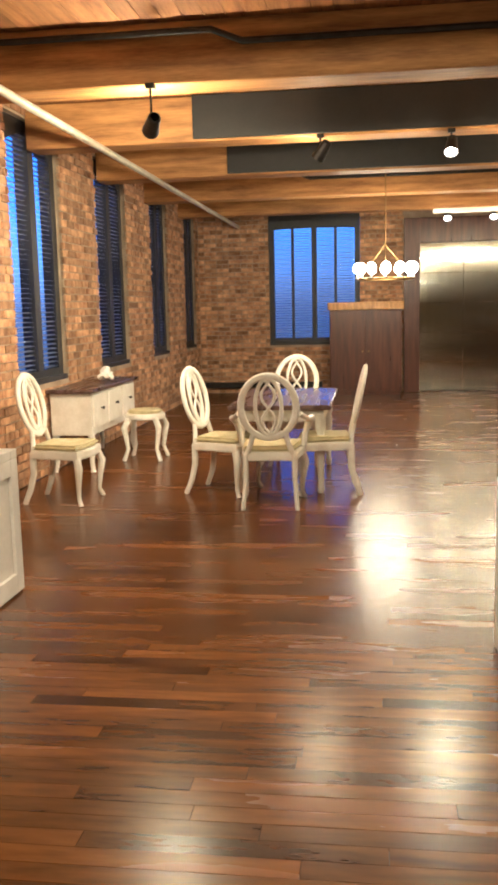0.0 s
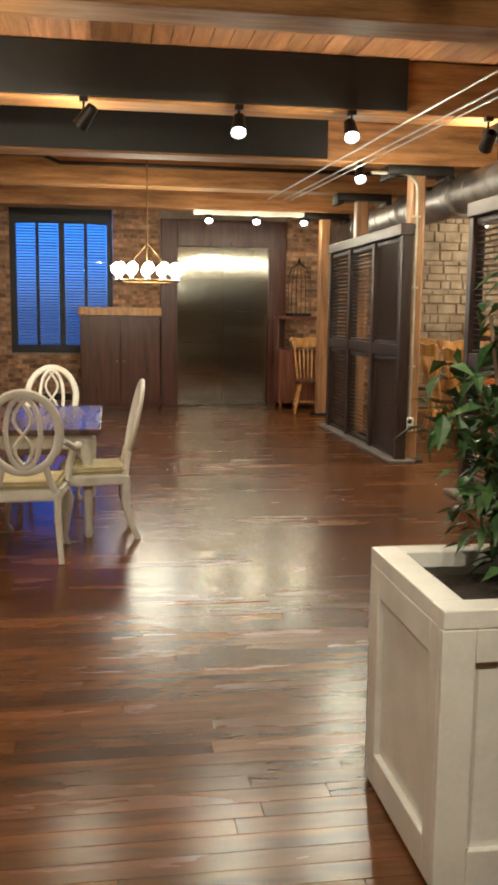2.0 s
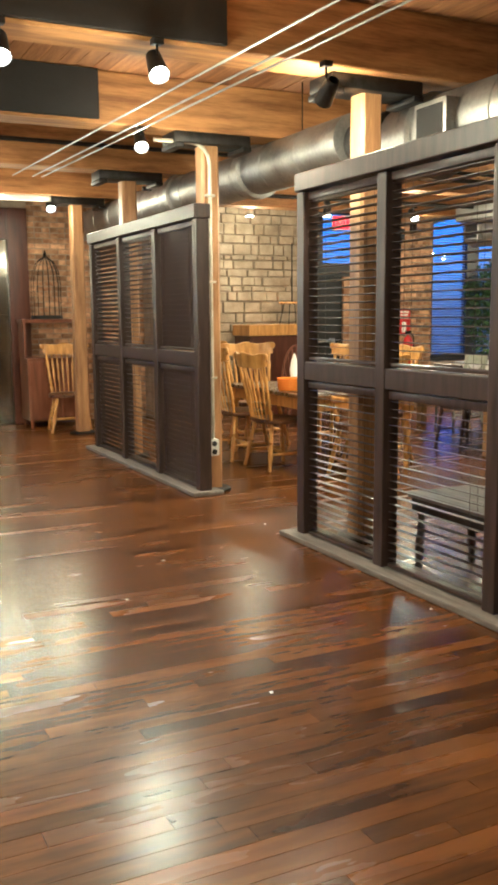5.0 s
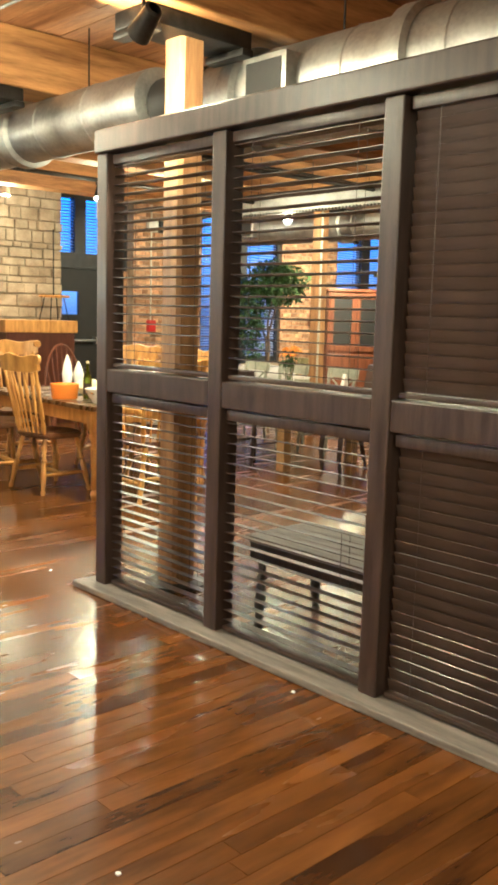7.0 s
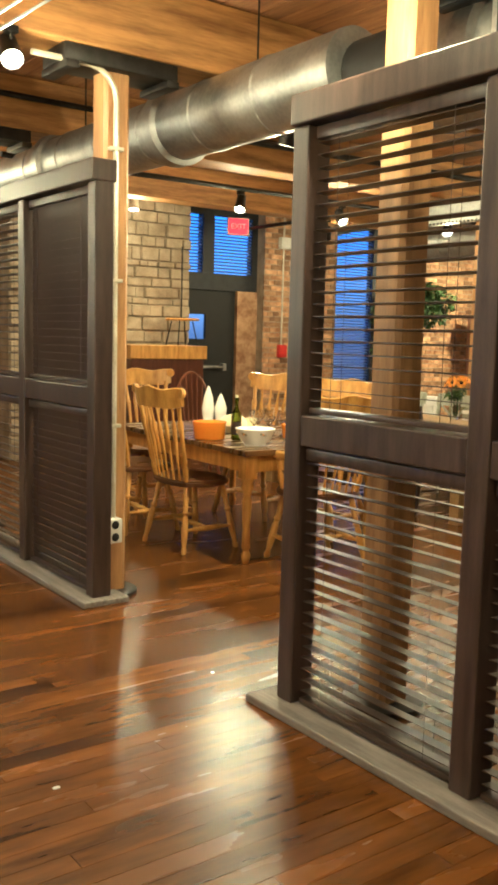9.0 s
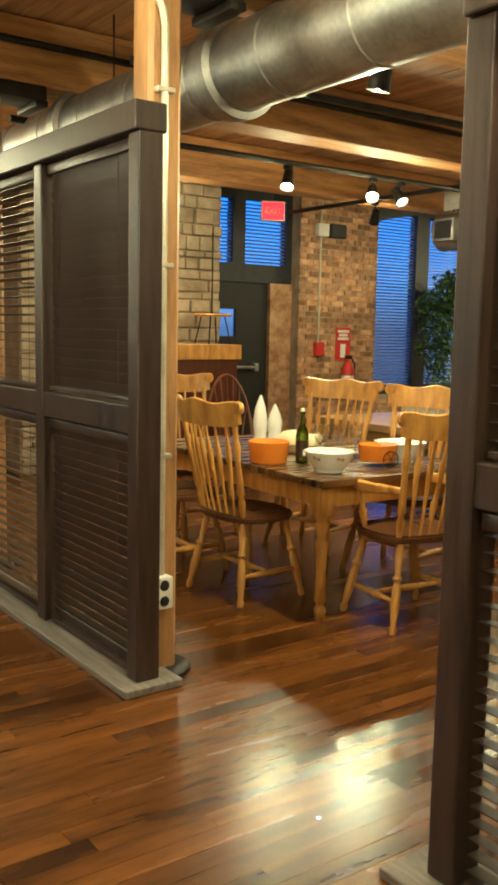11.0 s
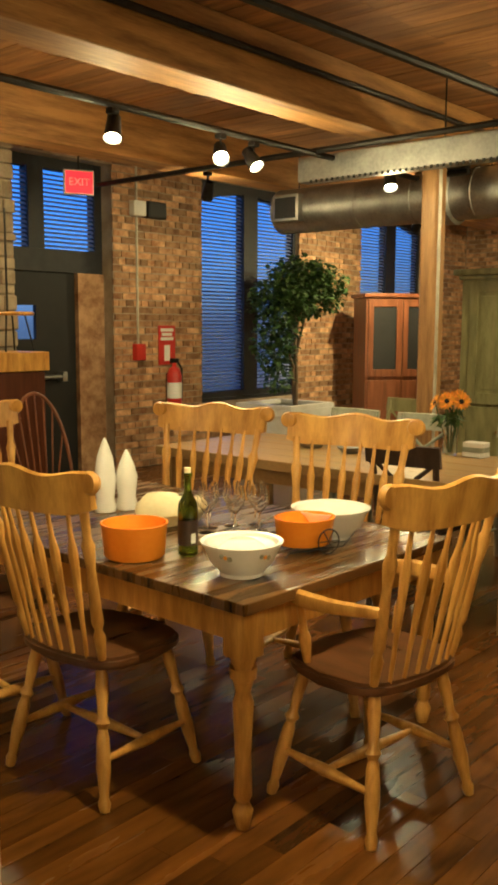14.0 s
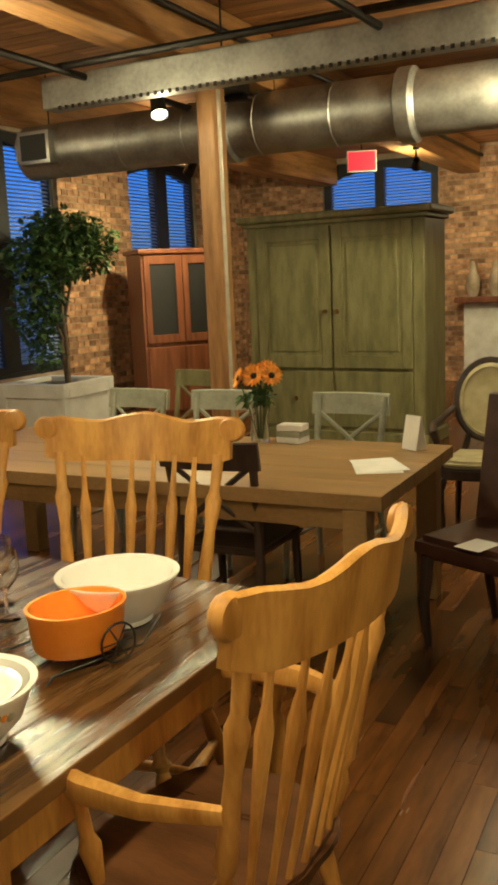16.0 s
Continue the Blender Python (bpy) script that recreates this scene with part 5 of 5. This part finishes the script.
K = thing("plant_stand", "small iron stand with a round wooden shelf on the cabinet", "stand", m=pose(6.35, 15.5, 1.362))
part("shelf", lathe(nb(), [(0.2, 0.30), (0.21, 0.315), (0.2, 0.33)], n=20), PINE, K)
for i in range(4):
    a = math.pi / 4 + math.pi / 2 * i
    part("leg", rod(nb(), (0.2 * math.cos(a), 0.2 * math.sin(a), 0), (0.13 * math.cos(a), 0.13 * math.sin(a), 0.30), 0.008, n=6), IRON, K)
part("pole", rod(nb(), (0.05, 0.1, 0.33), (0.05, 0.1, 1.2), 0.01, n=6), IRON, K)

# hoop-back chair near the exit
Z = thing("hoop_back_chair", "dark wooden hoop-back chair near the exit door", "chair", m=pose(5.75, 14.2, 0, 0, 0, 160))
part("seat", slab(nb(), [(0.23 * math.cos(a), 0.22 * math.sin(a)) for a in [2 * math.pi * i / 24 for i in range(24)]], 0.43, 0.465, 0.01), CHERRY, Z)
part("hoop", sweep(nb(), [(0.23 * math.cos(a), -0.17 - 0.16 * max(0, math.sin(a)), 0.46 + 0.62 * math.sin(a)) for a in [math.pi * i / 18 for i in range(19)]], 0.014), CHERRY, Z)
for i in range(7):
    s = (i - 3) / 3.6
    top = 0.46 + 0.62 * math.sqrt(1 - s * s)
    part("spindle", rod(nb(), (s * 0.15, -0.18, 0.46), (s * 0.23, -0.17 - 0.16 * math.sqrt(1 - s * s), top), 0.007, n=6), CHERRY, Z)
for sx in (-1, 1):
    for sy in (-1, 1):
        part("leg", turned(nb(), (sx * 0.21, sy * 0.2, 0), (sx * 0.14, sy * 0.14, 0.43), 0.02, LEGTURN), CHERRY, Z)

# mantel shelf on the end wall
M = thing("mantel_shelf", "pale wooden mantel shelf on the end brick wall", "shelf", m=pose(X1 - 0.02, 11.9, 0))
part("shelf", box(nb(), -0.3, -1.2, 1.16, 0, 1.0, 1.24, 0.01), CHERRY, M, smooth=False)
part("panel", box(nb(), -0.12, -1.1, 0, 0, 0.9, 1.159, 0.01), WHITEWOOD, M, "pale panelled front", smooth=False)
for i in range(4):
    bm = lathe(nb(), [(0.06, 0), (0.09, 0.1), (0.1, 0.25), (0.05, 0.35), (0.05, 0.42), (0.03, 0.5)], n=14)
    whole("jar", bm, STONE, "tall stoneware jar on the mantel shelf", "jar", group="mantel jars").matrix_basis = pose(X1 - 0.17, 11.7 + i * 0.32, 1.242)

# scraps of paper on the floor
for x, y, r in ((0.28, 10.21, 0), (1.16, 8.02, 40), (1.29, 6.61, 80), (2.60, 7.02, 120), (1.62, 8.66, 160), (2.62, 9.23, 200), (2.50, 7.14, 240), (1.61, 8.66, 280)):
    bm = slab(nb(), [(0.016, 0.0), (0.006, 0.012), (-0.014, 0.008), (-0.010, -0.010), (0.004, -0.013)], 0.0, 0.004)
    whole("paper_scrap", bm, PAPER, "tiny white paper scrap on the wooden floor", "scrap", group="paper scraps", smooth=False).matrix_basis = pose(x, y, 0.0005, 0, 0, r) @ Matrix.Scale(0.6, 4)


# ---- bricks and planks ----
def laid(name, host, rows, near, piece_mat, rest_mat, label):
    """Pieces of a surface: up to 300 near ones as objects of their own, the rest in one mesh. rows: x0 y0 z0 x1 y1 z1."""
    rows.sort(key=lambda r: (r[0] - near[0]) ** 2 + (r[1] - near[1]) ** 2 + (r[2] - near[2]) ** 2)
    shared = {}
    for r in rows[:300]:
        size = tuple(round(r[i + 3] - r[i], 3) for i in range(3))
        if size not in shared:
            bm = box(nb(), -size[0] / 2, -size[1] / 2, -size[2] / 2, size[0] / 2, size[1] / 2, size[2] / 2)
            shared[size] = mesh_of(name, bm, piece_mat)
        ob = new(name, shared[size])
        ob.parent = host
        ob.matrix_basis = pose(*[(r[i] + r[i + 3]) / 2 for i in range(3)])
    if rows[300:]:
        ob = tagged(new(name + "work", boxes_mesh(name + "work", rows[300:], rest_mat)), label, kind="stuff")
        ob.parent = host


def brick_rows(axis, at, inward, span, openings, zmax=CEIL - 0.01):
    rows, z, k = [], 0.01, 0
    while z + 0.06 < zmax:
        s = span[0] - (0.11 if k % 2 else 0)
        while s < span[1]:
            length = 0.205 if k % 6 else 0.095
            a, b = max(s, span[0]) + 0.0, min(s + length, span[1])
            s += length + 0.013
            pieces = [(a, b)]
            for oa, ob_, z0, z1 in openings:
                if z + 0.062 > z0 and z < z1:
                    cut = []
                    for p, q in pieces:
                        if q <= oa or p >= ob_:
                            cut.append((p, q))
                        else:
                            if oa - p > 0.03:
                                cut.append((p, oa))
                            if q - ob_ > 0.03:
                                cut.append((ob_, q))
                    pieces = cut
            for p, q in pieces:
                if q - p < 0.03:
                    continue
                d = random.choice((0.008, 0.011, 0.014, 0.018))
                lo, hi = (at - 0.02, at + d) if inward > 0 else (at - d, at + 0.02)
                zz = z + random.choice((-0.002, 0, 0.002))
                rows.append((p, lo, zz, q, hi, zz + 0.062) if axis == "x" else (lo, p, zz, hi, q, zz + 0.062))
        z += 0.074
        k += 1
    return rows


laid("brick", wall_west, brick_rows("y", X0, 1, (5.2, Y1 - 0.02), left_open), (X0, 9, 1.6), BRICK, BRICK_REST, "weathered brickwork")
laid("brick", wall_north, brick_rows("x", Y1, -1, (X0 + 0.02, 0.56), far_open), (-2.4, Y1, 1.6), BRICK, BRICK_REST, "weathered brickwork")
more = brick_rows("x", Y1, -1, (2.62, X1 - 0.02), far_open)
ob = tagged(new("brickwork", boxes_mesh("brickwork", more, BRICK_REST)), "weathered brickwork", kind="stuff")
ob.parent = wall_north
ob = tagged(new("brickwork", boxes_mesh("brickwork", brick_rows("y", X1, -1, (8.5, Y1 - 0.02), [EASTWIN]), BRICK_REST)), "reddish brickwork", kind="stuff")
ob.parent = wall_east

plank_rows = []
y = Y0
while y < Y1:
    w = 0.083
    x = X0 - random.uniform(0, 1.2)
    while x < X1:
        L = random.choice((0.9, 1.2, 1.5, 1.8, 2.1))
        a, b = max(x, X0), min(x + L, X1)
        if b - a > 0.05:
            top = random.choice((0.0, -0.0003))
            plank_rows.append((a + 0.0008, y + 0.0008, -0.02, b - 0.0008, min(Y1, y + w) - 0.0008, top))
        x += L
    y += w
laid("plank", floor, plank_rows, (0.6, 5.5, 0), PLANK, PLANK_REST, "hardwood floor planks")
